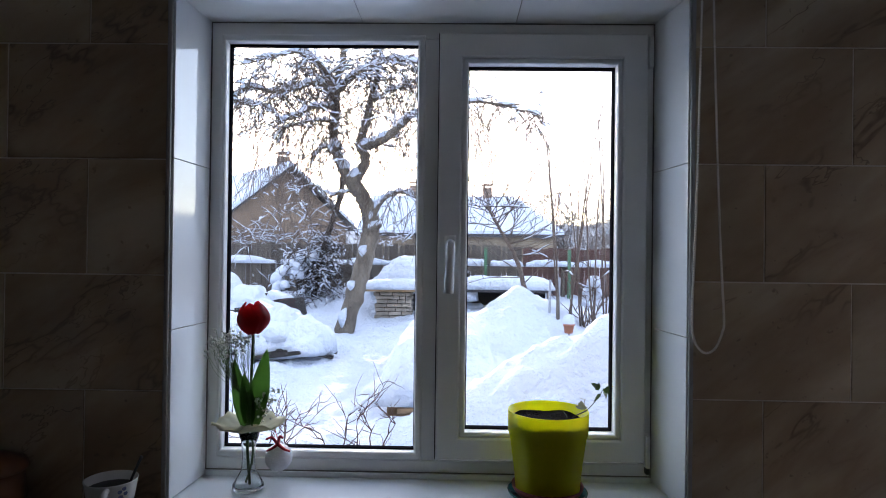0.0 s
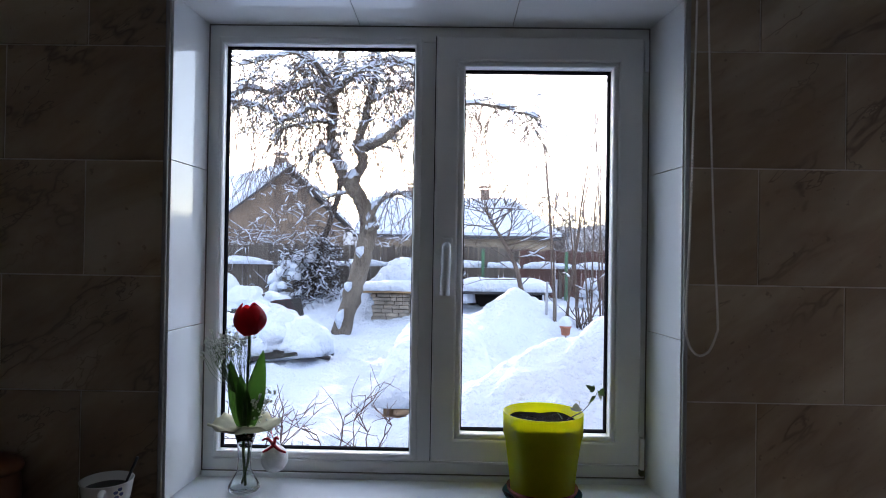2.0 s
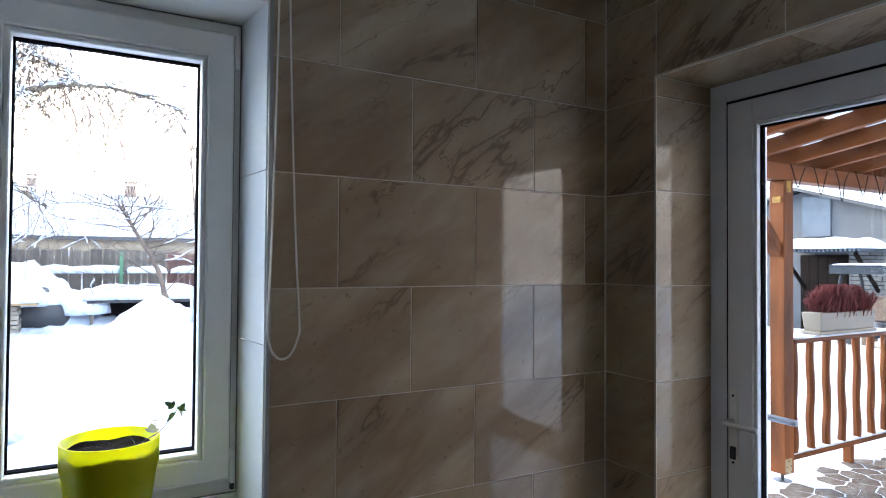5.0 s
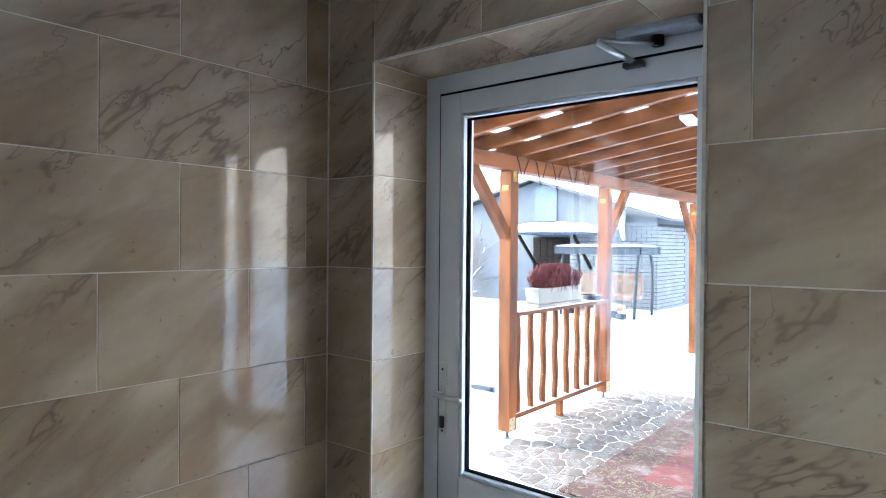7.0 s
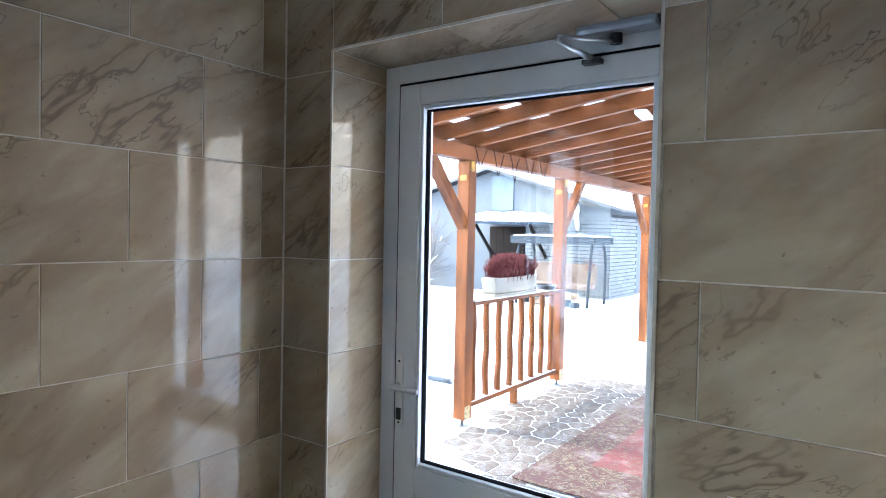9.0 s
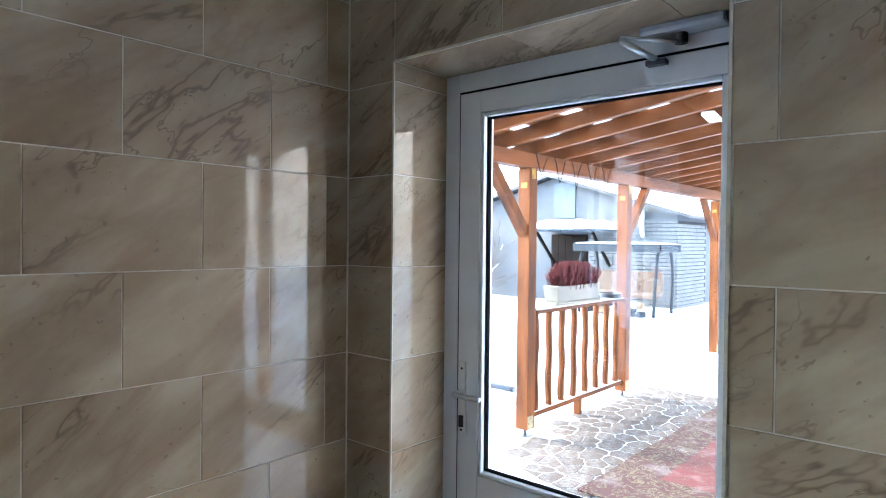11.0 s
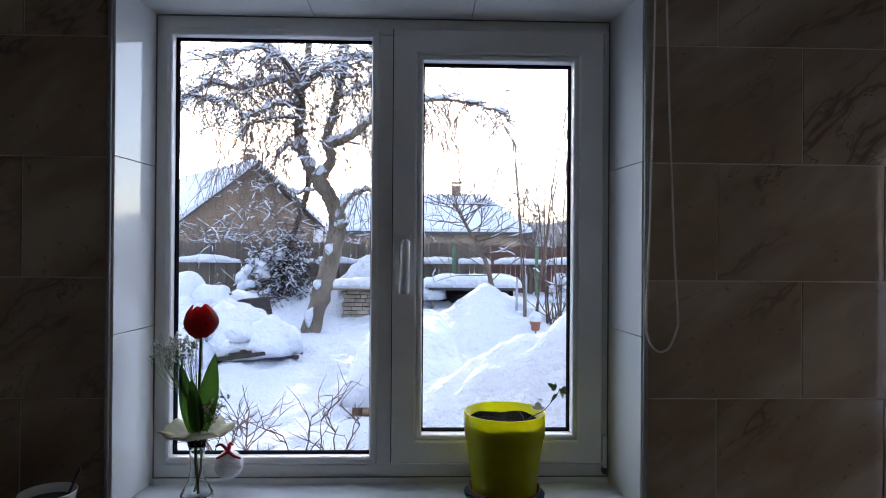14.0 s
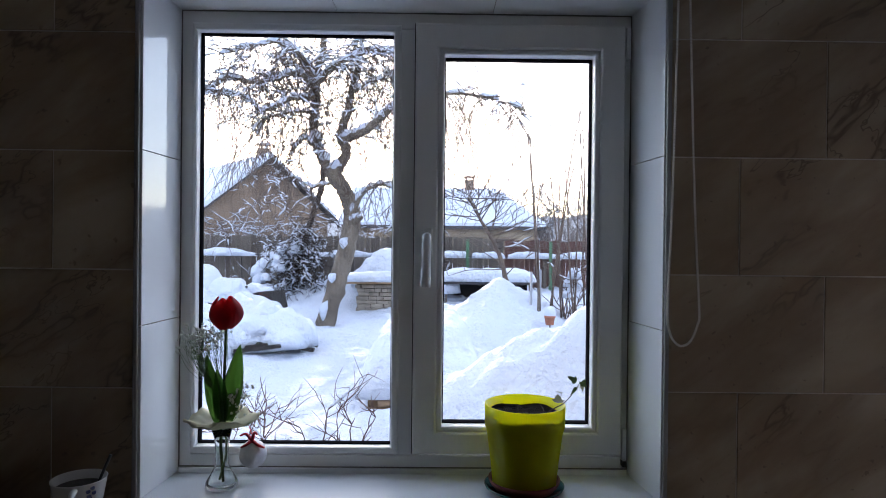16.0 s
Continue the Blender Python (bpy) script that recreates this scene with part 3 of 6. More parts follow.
# ---- things on the sill ----
vase = thing("vase", "small clear glass bottle vase holding a tulip", "vase", (-0.480, 1.640, OZ0 + 0.0005))
vp = [(0, 0), (0.038, 0), (0.042, 0.006), (0.041, 0.016), (0.030, 0.034), (0.019, 0.055), (0.0165, 0.09), (0.020, 0.13), (0.028, 0.158), (0.0265, 0.159), (0.018, 0.13), (0.0145, 0.09), (0.017, 0.056), (0.027, 0.036), (0.037, 0.016), (0.036, 0.010), (0, 0.009)]
part("bottle", lathe(vp, 36), M_VASE, vase, smooth=True)
M_LACE = translucent_material("cream_lace", (0.74, 0.72, 0.54), 0.5, 0.8, 0.25)
part("lace_collar", lathe([(0.018, 0.172), (0.030, 0.163), (0.050, 0.166), (0.075, 0.178), (0.092, 0.186), (0.093, 0.189), (0.075, 0.182), (0.050, 0.170), (0.030, 0.167), (0.018, 0.175)], 96,
     lambda a, r, z: (r * (1 + 0.09 * math.cos(3 * a + 0.7) * (r / 0.09)), z + 0.006 * (r / 0.09) ** 2 * math.sin(5 * a + 1) + 0.003 * (r / 0.09) ** 3 * math.sin(13 * a))), M_LACE, vase, "ruffled cream sisal collar", smooth=True)
M_STEM = mat("green_stem", (0.10, 0.19, 0.04), 0.5, var=0.2)
M_LEAF = translucent_material("tulip_leaf", (0.075, 0.20, 0.03), 0.42, 0.4, 0.25)
M_PETAL = translucent_material("red_petal", (0.66, 0.012, 0.018), 0.55, 0.45, 0.3)
tulip = thing("tulip", "red tulip with broad green leaves in the vase", "flower", (-0.480, 1.640, OZ0 + 0.012))
tube_part("stem", [(0.004, 0, 0), (-0.004, 0, 0.12), (0.002, 0, 0.24), (0.006, 0, 0.33), (0.008, 0, 0.415)], 0.0038, M_STEM, tulip)
tube_part("stem", [(-0.008, 0.004, 0.004), (0.010, 0.004, 0.08), (0.004, 0.004, 0.2)], 0.003, M_STEM, tulip)


def petal(length, width, belly, curl, thick=0.0012, nx=8, nz=10):
    """A cupped petal that stands up from the origin and bellies out along +x."""
    bm = bmesh.new()
    grid = []
    for i in range(nz + 1):
        v = i / nz
        w = width * math.sin(math.pi * min(1, (v * 0.88 + 0.07))) ** 0.5
        row = []
        for j in range(nx + 1):
            u = j / nx * 2 - 1
            ang = u * w
            r = belly * math.sin(math.pi * (0.08 + 0.80 * v)) ** 0.8 + curl * v * v
            row.append(bm.verts.new((r * math.cos(ang / max(belly, 1e-3)), r * math.sin(ang / max(belly, 1e-3)), length * v - 0.003 * u * u)))
        grid.append(row)
    for a, b in zip(grid, grid[1:]):
        for j in range(nx):
            bm.faces.new((a[j], a[j + 1], b[j + 1], b[j]))
    bmesh.ops.solidify(bm, geom=bm.faces[:], thickness=thick)
    return bm


for k in range(6):
    inner = k % 2
    part("petal", petal(0.086 if inner else 0.082, 0.044, 0.043 - 0.003 * inner, -0.002), M_PETAL, tulip, smooth=True, m=pose(0.008, 0, 0.410 + 0.002 * inner, 0, 3, 60 * k + 15))


def leaf_blade(length, width, bend, fold=0.25, thick=0.001):
    bm = bmesh.new()
    grid = []
    for i in range(15):
        v = i / 14
        w = width * math.sin(math.pi * (0.10 + 0.90 * v) ** 0.8) ** 0.8 * (1 if v < 0.999 else 0.02)
        row = [bm.verts.new((bend * v * v * length + fold * abs(u) * w, u * w, length * v * (1 - 0.12 * v * abs(bend)))) for u in (-1, -0.5, 0, 0.5, 1)]
        grid.append(row)
    for a, b in zip(grid, grid[1:]):
        for j in range(4):
            bm.faces.new((a[j], a[j + 1], b[j + 1], b[j]))
    bmesh.ops.solidify(bm, geom=bm.faces[:], thickness=thick)
    return bm


for ln, wd, bend, ry, rz, z, dx in ((0.215, 0.026, 0.10, 9, -70, 0.165, 0.012), (0.190, 0.030, 0.08, -8, -115, 0.160, -0.006), (0.150, 0.022, 0.25, 0, -95, 0.165, 0.0)):
    part("leaf", leaf_blade(ln, wd, bend), M_LEAF, tulip, smooth=True, m=pose(dx, 0, z, 0, ry, 0) @ pose(0, 0, 0, 0, 0, rz))
gyp = thing("baby_breath", "spray of tiny white baby's breath beside the tulip", "flowers", (-0.480, 1.640, OZ0 + 0.16))
stems, buds = Tubes(), bmesh.new()
rg = random.Random(5)


def spray(root, centre, spread, n):
    for _ in range(n):
        e = Vector(centre) + Vector((rg.gauss(0, spread[0]), rg.gauss(0, spread[1]), rg.gauss(0, spread[2])))
        midp = Vector(root).lerp(e, 0.6) + Vector((rg.gauss(0, 0.008), rg.gauss(0, 0.008), -0.01))
        stems.add(smooth_path([root, midp, e], 3), 0.0005, 3)
        for _ in range(3):
            bmesh.ops.create_icosphere(buds, subdivisions=1, radius=rg.uniform(0.0024, 0.0044), matrix=Matrix.Translation(e + Vector((rg.gauss(0, 0.005), rg.gauss(0, 0.005), rg.gauss(0, 0.005)))))


spray((-0.025, 0, 0.10), (-0.068, 0, 0.228), (0.020, 0.018, 0.018), 75)
spray((0.0, 0, 0.10), (-0.020, 0, 0.245), (0.018, 0.018, 0.016), 30)
spray((0.005, 0, 0.02), (0.040, 0.01, 0.085), (0.014, 0.014, 0.022), 35)
stems.add(smooth_path([(0, 0, -0.08), (-0.012, 0, 0.05), (-0.025, 0, 0.10)], 4), 0.0012, 5)
stems.add(smooth_path([(0, 0, -0.08), (0.0, 0, 0.02), (0.005, 0, 0.02)], 4), 0.0010, 5)
link_mesh("stems", stems.mesh("stems"), M_STEM, gyp)
part("blossoms", buds, translucent_material("gyp_white", (0.80, 0.82, 0.76), 0.4, 0.8), gyp, "tiny white blossoms")
bauble = thing("bauble", "frosted white bauble with red ribbon hung from the vase", "ornament", (-0.412, 1.690, 0.922))
M_FROST = mat("frosted_white", (0.74, 0.73, 0.74), 0.55, var=0.08, scale=60, bump=0.25, bump_scale=220)
M_RIBBON = mat("red_ribbon", (0.70, 0.012, 0.03), 0.4)
part("ball", lathe([(0.0375 * math.sin(math.pi * k / 20), -0.0375 * math.cos(math.pi * k / 20)) for k in range(21)], 32), M_FROST, bauble, smooth=True)
for sx, sz in ((-1, 0.020), (0.6, 0.024), (-0.9, -0.012), (1.25, -0.012)):
    tube_part("ribbon", [(0, -0.010, 0.040), (0.014 * sx, -0.020, 0.042 + sz * 0.9), (0.030 * sx, -0.022, 0.036 + sz)], (0.0055, 0.0026), M_RIBBON, bauble, sides=6)
tube_part("loop", [(0, 0, 0.036), (-0.006, 0, 0.060), (-0.016, -0.010, 0.098)], 0.0010, M_RIBBON, bauble, sides=5)

pot = thing("flower_pot", "translucent lime-yellow plastic plant pot filled with dark soil", "plant pot", (0.326, 1.630, OZ0 + 0.016))
M_LIME = translucent_material("lime_plastic", (0.80, 0.80, 0.012), 0.6, 0.22, 0.05)
pp = [(0, 0), (0.078, 0), (0.084, 0.006), (0.090, 0.06), (0.099, 0.125), (0.1015, 0.140), (0.1055, 0.150), (0.107, 0.205), (0.105, 0.206), (0.1035, 0.152), (0.0995, 0.142), (0.088, 0.06), (0.081, 0.010), (0, 0.006)]
part("pot", lathe([(r, z * 1.05) for r, z in pp], 64), M_LIME, pot, smooth=True)
M_SOIL = mat("dark_soil", (0.010, 0.007, 0.005), 1.0, var=0.4, scale=60, bump=1.0, bump_scale=120, spec=0.05)
part("soil", lathe([(0, 0.196), (0.05, 0.198), (0.1025, 0.190), (0.097, 0.145), (0.086, 0.06), (0.079, 0.012), (0, 0.012)], 48, lambda a, r, z: (r, z + (0.004 * math.sin(5 * a + r * 90) if z > 0.15 else 0))), M_SOIL, pot, "dark potting soil", smooth=True)
M_TERRA = mat("terracotta", (0.30, 0.085, 0.045), 0.6)
M_TEAL = mat("teal_glaze", (0.025, 0.13, 0.12), 0.2, var=0.15)
sau = thing("saucer", "teal glazed saucer with a terracotta dish under the pot", "saucer", (0.326, 1.630, OZ0 + 0.0005))
part("dish", lathe([(0, 0), (0.076, 0), (0.103, 0.012), (0.106, 0.018), (0.103, 0.018), (0.085, 0.008), (0, 0.005)], 48), M_TEAL, sau, smooth=True)
part("terracotta_dish", lathe([(0, 0.0055), (0.080, 0.0085), (0.093, 0.026), (0.095, 0.034), (0.0925, 0.034), (0.088, 0.018), (0.080, 0.0145), (0, 0.0145)], 48), M_TERRA, sau, "terracotta dish", smooth=True)
ivy = thing("ivy", "thin ivy shoot with a few variegated leaves growing in the pot", "plant", (0.326, 1.630, OZ0 + 0.180))
M_IVYSTEM = mat("ivy_stem", (0.09, 0.055, 0.03), 0.7)
M_IVYLEAF = translucent_material("ivy_leaf", (0.10, 0.19, 0.05), 0.25, 0.4, 0.35)
M_IVYPALE = translucent_material("ivy_leaf_pale", (0.50, 0.54, 0.40), 0.25, 0.5, 0.3)
tube_part("shoot", [(0.035, -0.01, 0.0), (0.070, 0.0, 0.034), (0.105, 0.005, 0.052), (0.135, 0.008, 0.085), (0.146, 0.008, 0.104)], (0.0016, 0.0008), M_IVYSTEM, ivy, sides=6)


def ivy_leaf(s):
    bm = bmesh.new()
    out = [(0, 0), (-0.55, 0.10), (-0.85, 0.45), (-0.45, 0.50), (-0.38, 0.85), (0, 1.25), (0.38, 0.85), (0.45, 0.50), (0.85, 0.45), (0.55, 0.10)]
    c = bm.verts.new((0, 0.45 * s, 0.0))
    vs = [bm.verts.new((x * s, y * s, 0.12 * s * abs(x) - 0.1 * s * y)) for x, y in out]
    for a, b in zip(vs, vs[1:] + vs[:1]):
        bm.faces.new((c, a, b))
    bmesh.ops.solidify(bm, geom=bm.faces[:], thickness=0.0006)
    return bm


for x, z, s, pale, rot in ((0.052, 0.030, 0.016, 1, (60, 20, 80)), (0.090, 0.052, 0.017, 1, (80, 0, 160)), (0.135, 0.082, 0.017, 0, (60, 40, 200)), (0.098, 0.078, 0.013, 1, (15, 10, 40)),
                            (0.138, 0.108, 0.018, 0, (40, -20, 60)), (0.152, 0.098, 0.014, 0, (100, 30, 20)), (0.158, 0.090, 0.012, 1, (80, 70, 100)), (0.020, 0.006, 0.010, 1, (10, 0, 0))):
    part("leaf", ivy_leaf(s * 1.25), M_IVYPALE if pale else M_IVYLEAF, ivy, "" if not pale else "pale variegated leaf", m=pose(x, 0.005, z, *rot))
tube_part("petiole", [(0.098, 0.005, 0.050), (0.097, 0.004, 0.070), (0.098, 0.005, 0.078)], 0.0006, M_IVYSTEM, ivy, sides=4)

# blind chain
chain = thing("blind_chain", "white beaded roller-blind pull chain hanging on the tiled wall", "blind chain", (0.708, WALL_Y - 0.030, 1.25))
M_BEAD = mat("cream_bead", (0.88, 0.84, 0.76), 0.35)
curve_pts = smooth_path([(-0.022, 0, 1.25), (-0.026, 0, 0.86), (-0.036, 0, 0.34), (-0.044, 0, 0.10), (-0.038, 0, 0.04), (-0.022, 0, 0.012), (-0.004, 0, 0.006), (0.016, 0, 0.020), (0.032, 0, 0.06), (0.035, 0, 0.10), (0.022, 0, 0.34), (0.004, 0, 0.86), (0.000, 0, 1.25)], 200)
acc, bm = 0.0, bmesh.new()
for a, b in zip(curve_pts, curve_pts[1:]):
    acc += (b - a).length
    if acc >= 0.0056:
        acc = 0.0
        bmesh.ops.create_icosphere(bm, subdivisions=1, radius=0.0036, matrix=Matrix.Translation(b))
part("bead_string", bm, M_BEAD, chain, smooth=True)
t = Tubes()
t.add(curve_pts[::20], 0.0014, 5)
link_mesh("cord", t.mesh("cord"), M_BEAD, chain)

# ---- the snowy yard ----
def sstep(a, b, v):
    t = min(1.0, max(0.0, (v - a) / (b - a)))
    return t * t * (3 - 2 * t)


def fbm(x, y, s, seed=0.0):
    return noise.fractal(Vector((x * s, y * s, seed)), 1.0, 2.0, 4)


def ground_z(x, y):
    """Height of the snow surface."""
    yard = 0.0 + 0.11 * sstep(5, 10.7, y) + 0.18 * sstep(10.4, 12.6, y) + 0.24 * sstep(12.5, 15.5, y)
    east = sstep(2.8, 5.2, x - 0.25 * (y - 4))
    z = yard * (1 - east) + east * (-0.235)
    lump = 0.045 * fbm(x, y, 0.9, 3) + 0.044 * fbm(x, y, 2.4, 9) + 0.066 * fbm(x, y, 4.6, 5)
    z += lump * (0.35 if east > 0.9 else 1.0)
    # ridge of cleared snow close to the window
    across = math.exp(-((y - 4.75) / 0.80) ** 2)
    z += across * (0.30 + 0.56 * min(max(x, 0.0), 2.2)) * (1 - sstep(2.9, 4.6, x)) * sstep(-0.75, 0.15, x) * (1 + 0.10 * fbm(x, y, 3.0, 2))
    # heap farther back, and the drift beside it
    z += 0.82 * math.exp(-(((x - 1.02) / 0.85) ** 2 + ((y - 9.7) / 1.2) ** 2) ** 0.8) * (1 + 0.06 * fbm(x, y, 4, 4))
    z += 0.35 * math.exp(-(((x - 2.2) / 0.9) ** 2 + ((y - 10.4) / 1.4) ** 2))
    z += 0.35 * math.exp(-(((x + 2.3) / 1.3) ** 2 + ((y - 13.6) / 0.9) ** 2))
    z += 0.45 * math.exp(-(((x + 0.7) / 0.9) ** 2 + ((y - 13.4) / 0.6) ** 2))
    z += 0.28 * math.exp(-(((x + 3.6) / 1.3) ** 2 + ((y - 9.4) / 1.3) ** 2))
    z += 0.22 * math.exp(-(((x - 0.35) / 0.55) ** 2 + ((y - 6.4) / 1.5) ** 2))
    # bare under the house and the veranda
    if -3.2 < x < 8.6 and y < 3.9:
        under = sstep(8.6, 8.0, x) * sstep(3.9, 3.2, y) * sstep(-3.2, -2.6, x)
        if x < 2.4:
            under *= sstep(2.5, 2.05, y)
            z = z * (1 - under) + -0.40 * under
        else:
            z = z * (1 - under) + -0.297 * under
    return z


def axis_steps(spans):
    out = []
    for a, b, s in spans:
        out += list(np.arange(a, b - s * 0.5, s))
    return out + [spans[-1][1]]


gx = axis_steps([(-420, -60, 40), (-60, -12, 4), (-12, -5.6, 0.4), (-5.6, 3.2, 0.075), (3.2, 9.2, 0.2), (9.2, 24, 0.8), (24, 60, 4), (60, 420, 40)])
gy = axis_steps([(-420, -60, 40), (-60, -8, 4), (-8, 2.0, 0.4), (2.0, 4.0, 0.12), (4.0, 12.0, 0.075), (12.0, 16, 0.16), (16, 40, 1.5), (40, 420, 38)])
gv = [(x, y, ground_z(x, y)) for y in gy for x in gx]
nx = len(gx)
gf = [(j * nx + i, j * nx + i + 1, (j + 1) * nx + i + 1, (j + 1) * nx + i) for j in range(len(gy) - 1) for i in range(nx - 1)]
me = bpy.data.meshes.new("ground")
me.from_pydata(gv, [], gf)
me.shade_smooth()
tagged(link_mesh("ground", me, M_SNOW), "deep trodden snow covering the whole garden", "snow", kind="structure")


def snow_cap(parent, x0, x1, y0, y1, z, h, seed=0, n=18, sag=0.05, name="snow_cap", rough=0.12, power=3.2, disc=False):
    """A rounded pillow of snow with an uneven surface that laps over the edge of what it lies on."""
    bm = bmesh.new()
    grid = []
    for j in range(n + 1):
        row = []
        for i in range(n + 1):
            u, v = i / n * 2 - 1, j / n * 2 - 1
            u, v = math.copysign(abs(u) ** 0.7, u), math.copysign(abs(v) ** 0.7, v)
            e = max(0.0, 1 - abs(u) ** power) ** 0.5 * max(0.0, 1 - abs(v) ** power) ** 0.5
            cu, cv = (u * math.sqrt(1 - v * v / 2), v * math.sqrt(1 - u * u / 2)) if disc else (u, v)
            x, y = (x0 + x1) / 2 + cu * (x1 - x0) / 2, (y0 + y1) / 2 + cv * (y1 - y0) / 2
            k = 1 + rough * 2 * noise.noise(Vector((x * 1.7 + seed, y * 1.7, seed))) + rough * noise.noise(Vector((x * 5 + seed, y * 5, 2)))
            row.append(bm.verts.new((x, y, z + h * e * k - sag * (1 - e) ** 3)))
        grid.append(row)
    for a, b in zip(grid, grid[1:]):
        for i in range(n):
            bm.faces.new((a[i], a[i + 1], b[i + 1], b[i]))
    ring = grid[0][:-1] + [r[-1] for r in grid[:-1]] + grid[-1][:0:-1] + [r[0] for r in grid[:0:-1]]
    c = bm.verts.new(((x0 + x1) / 2, (y0 + y1) / 2, z - sag * 0.5))
    for a, b in zip(ring, ring[1:] + ring[:1]):
        bm.faces.new((c, b, a))
    return part(name, bm, M_SNOWCAP, parent, "thick white snow", smooth=True)


M_BLACKBOARD = mat("blackened_board", (0.03, 0.026, 0.024), 0.9, var=0.3, scale=10)
# raised bed with a thick pillow of snow
bed = thing("raised_bed", "wooden raised garden bed buried under a thick pillow of snow", "raised bed", (-0.06, 7.0, 0.0))
for y in (-1.45, 1.41):
    bm = bmesh.new()
    box(bm, -0.46, 0.46, y, y + 0.04, -0.1, 0.22, 0.008)
    part("plank", bm, M_OLDWOOD, bed)
for x in (-0.46, 0.42):
    bm = bmesh.new()
    box(bm, x, x + 0.04, -1.41, 1.41, -0.1, 0.22, 0.008)
    part("plank", bm, M_OLDWOOD, bed)
snow_cap(bed, -0.56, 0.58, -1.56, 1.62, 0.18, 0.50, 4, 44, 0.04, rough=0.18, power=4.0)

for k, (lx, lz, ln) in enumerate(((-0.12, 0.02, 0.34), (-0.06, 0.10, 0.30), (0.10, 0.06, 0.36), (0.16, 0.15, 0.28))):
    tube_part("log", [(lx - ln, -1.50 - 0.015 * (k % 2), lz), (lx, -1.51, lz + 0.01), (lx + ln, -1.50, lz)], 0.038, M_OLDWOOD, bed, sides=8)
# stone barbecue table with a snowed-up wooden top
bbq = thing("stone_table", "garden table of stacked stone blocks with a wooden top under snow", "garden table", (-1.10, 12.2, 0.25))
rs = random.Random(3)
for row in range(7):
    z0 = -0.02 + row * 0.075
    for side in range(3):
        x = -0.34 + rs.uniform(-0.03, 0.03)
        while x < 0.30:
            w = min(rs.uniform(0.10, 0.27), 0.37 - x)
            bm = bmesh.new()
            yy = (-0.30, -0.10, 0.10)[side] - rs.uniform(0.0, 0.022) * (side == 0)
            box(bm, x, x + w - 0.009, yy, yy + 0.19, z0, z0 + rs.uniform(0.060, 0.069), 0.009)
            part("stone", bm, M_STONE, bbq, m=pose(0, 0, 0, 0, rs.uniform(-1.2, 1.2), 0))
            x += w
bm = bmesh.new()
box(bm, -0.66, 0.62, -0.42, 0.40, 0.51, 0.565, 0.01)
part("tabletop", bm, mat("pale_plank", (0.42, 0.28, 0.14), 0.8, var=0.25, scale=9, stretch=(0.2, 1, 1)), bbq, "pale wooden top")
snow_cap(bbq, -0.69, 0.65, -0.45, 0.43, 0.57, 0.17, 9, 18, 0.02)

# covered heap behind the table
heap = thing("covered_heap", "snow-capped heap under a dark tarpaulin", "heap", (-0.75, 13.3, 0.35))
M_TARP = mat("dark_tarpaulin", (0.03, 0.032, 0.038), 0.6, var=0.3, scale=6, bump=0.4, bump_scale=10)
part("tarpaulin", lathe([(0, 0.72), (0.35, 0.70), (0.62, 0.58), (0.80, 0.25), (0.84, 0), (0, 0)], 24, lambda a, r, z: (r * (1 + 0.06 * math.sin(5 * a)), z)), M_TARP, heap, smooth=True)
snow_cap(heap, -0.98, 0.74, -0.82, 0.7, 0.46, 0.50, 12, 26, 0.12, rough=0.35, power=2.3, disc=True)
snow_cap(heap, 0.30, 1.35, -0.60, 0.5, 0.30, 0.34, 13, 20, 0.14, rough=0.35, power=2.4, disc=True)

# long low cold frame with snow
cold = thing("cold_frame", "long low dark garden frame with a thick flat cap of snow", "cold frame", (1.15, 13.2, 0.35))
bm = bmesh.new()
box(bm, -0.95, 0.95, -0.45, 0.45, 0.36, 0.44, 0.01)
part("top_board", bm, M_DARKMETAL, cold)
for x in (-0.9, 0.84):
    for y in (-0.42, 0.36):
        bm = bmesh.new()
        box(bm, x, x + 0.06, y, y + 0.06, -0.15, 0.36, 0.005)
        part("leg", bm, M_FENCE, cold)
bm = bmesh.new()
box(bm, -0.9, 0.9, 0.30, 0.34, -0.1, 0.33, 0.005)
part("back_board", bm, M_GASKET, cold)
snow_cap(cold, -1.02, 1.02, -0.52, 0.52, 0.44, 0.24, 20, 20, 0.02, power=5)

# snowed-up piles at the side of the yard
pile = thing("timber_pile", "pile of dark timber under a rounded snow drift", "timber pile", (-2.45, 8.3, 0.15))
for k in range(10):
    bm = bmesh.new()
    box(bm, -0.30, 0.30, -0.05, 0.05, -0.025, 0.025, 0.008)
    part("board", bm, M_BLACKBOARD, pile, m=pose(0.30 + 0.12 * (k % 4), -0.46 + 0.075 * k, 0.03 + 0.04 * (k % 3), rs.uniform(-25, 25), rs.uniform(-12, 14), rs.uniform(-50, 40)))
for k, (x, y, z, rx, ry, h) in enumerate(((-0.75, 0.10, 0.06, 0.75, 0.65, 0.50), (0.0, 0.15, 0.10, 0.70, 0.62, 0.46), (0.52, 0.0, 0.10, 0.44, 0.46, 0.36), (-0.55, -0.55, -0.05, 0.55, 0.40, 0.34), (-1.2, -0.4, -0.05, 0.5, 0.5, 0.40),
                                              (-0.95, -0.15, 0.32, 0.30, 0.24, 0.20), (-0.35, -0.25, 0.34, 0.34, 0.26, 0.20), (0.22, -0.20, 0.28, 0.30, 0.24, 0.20), (0.62, -0.28, 0.12, 0.24, 0.22, 0.18))):
    snow_cap(pile, x - rx, x + rx, y - ry, y + ry, z - 0.04 * (k < 2), h, 31 + k, 26, 0.09, rough=0.4, power=2.3, disc=True)
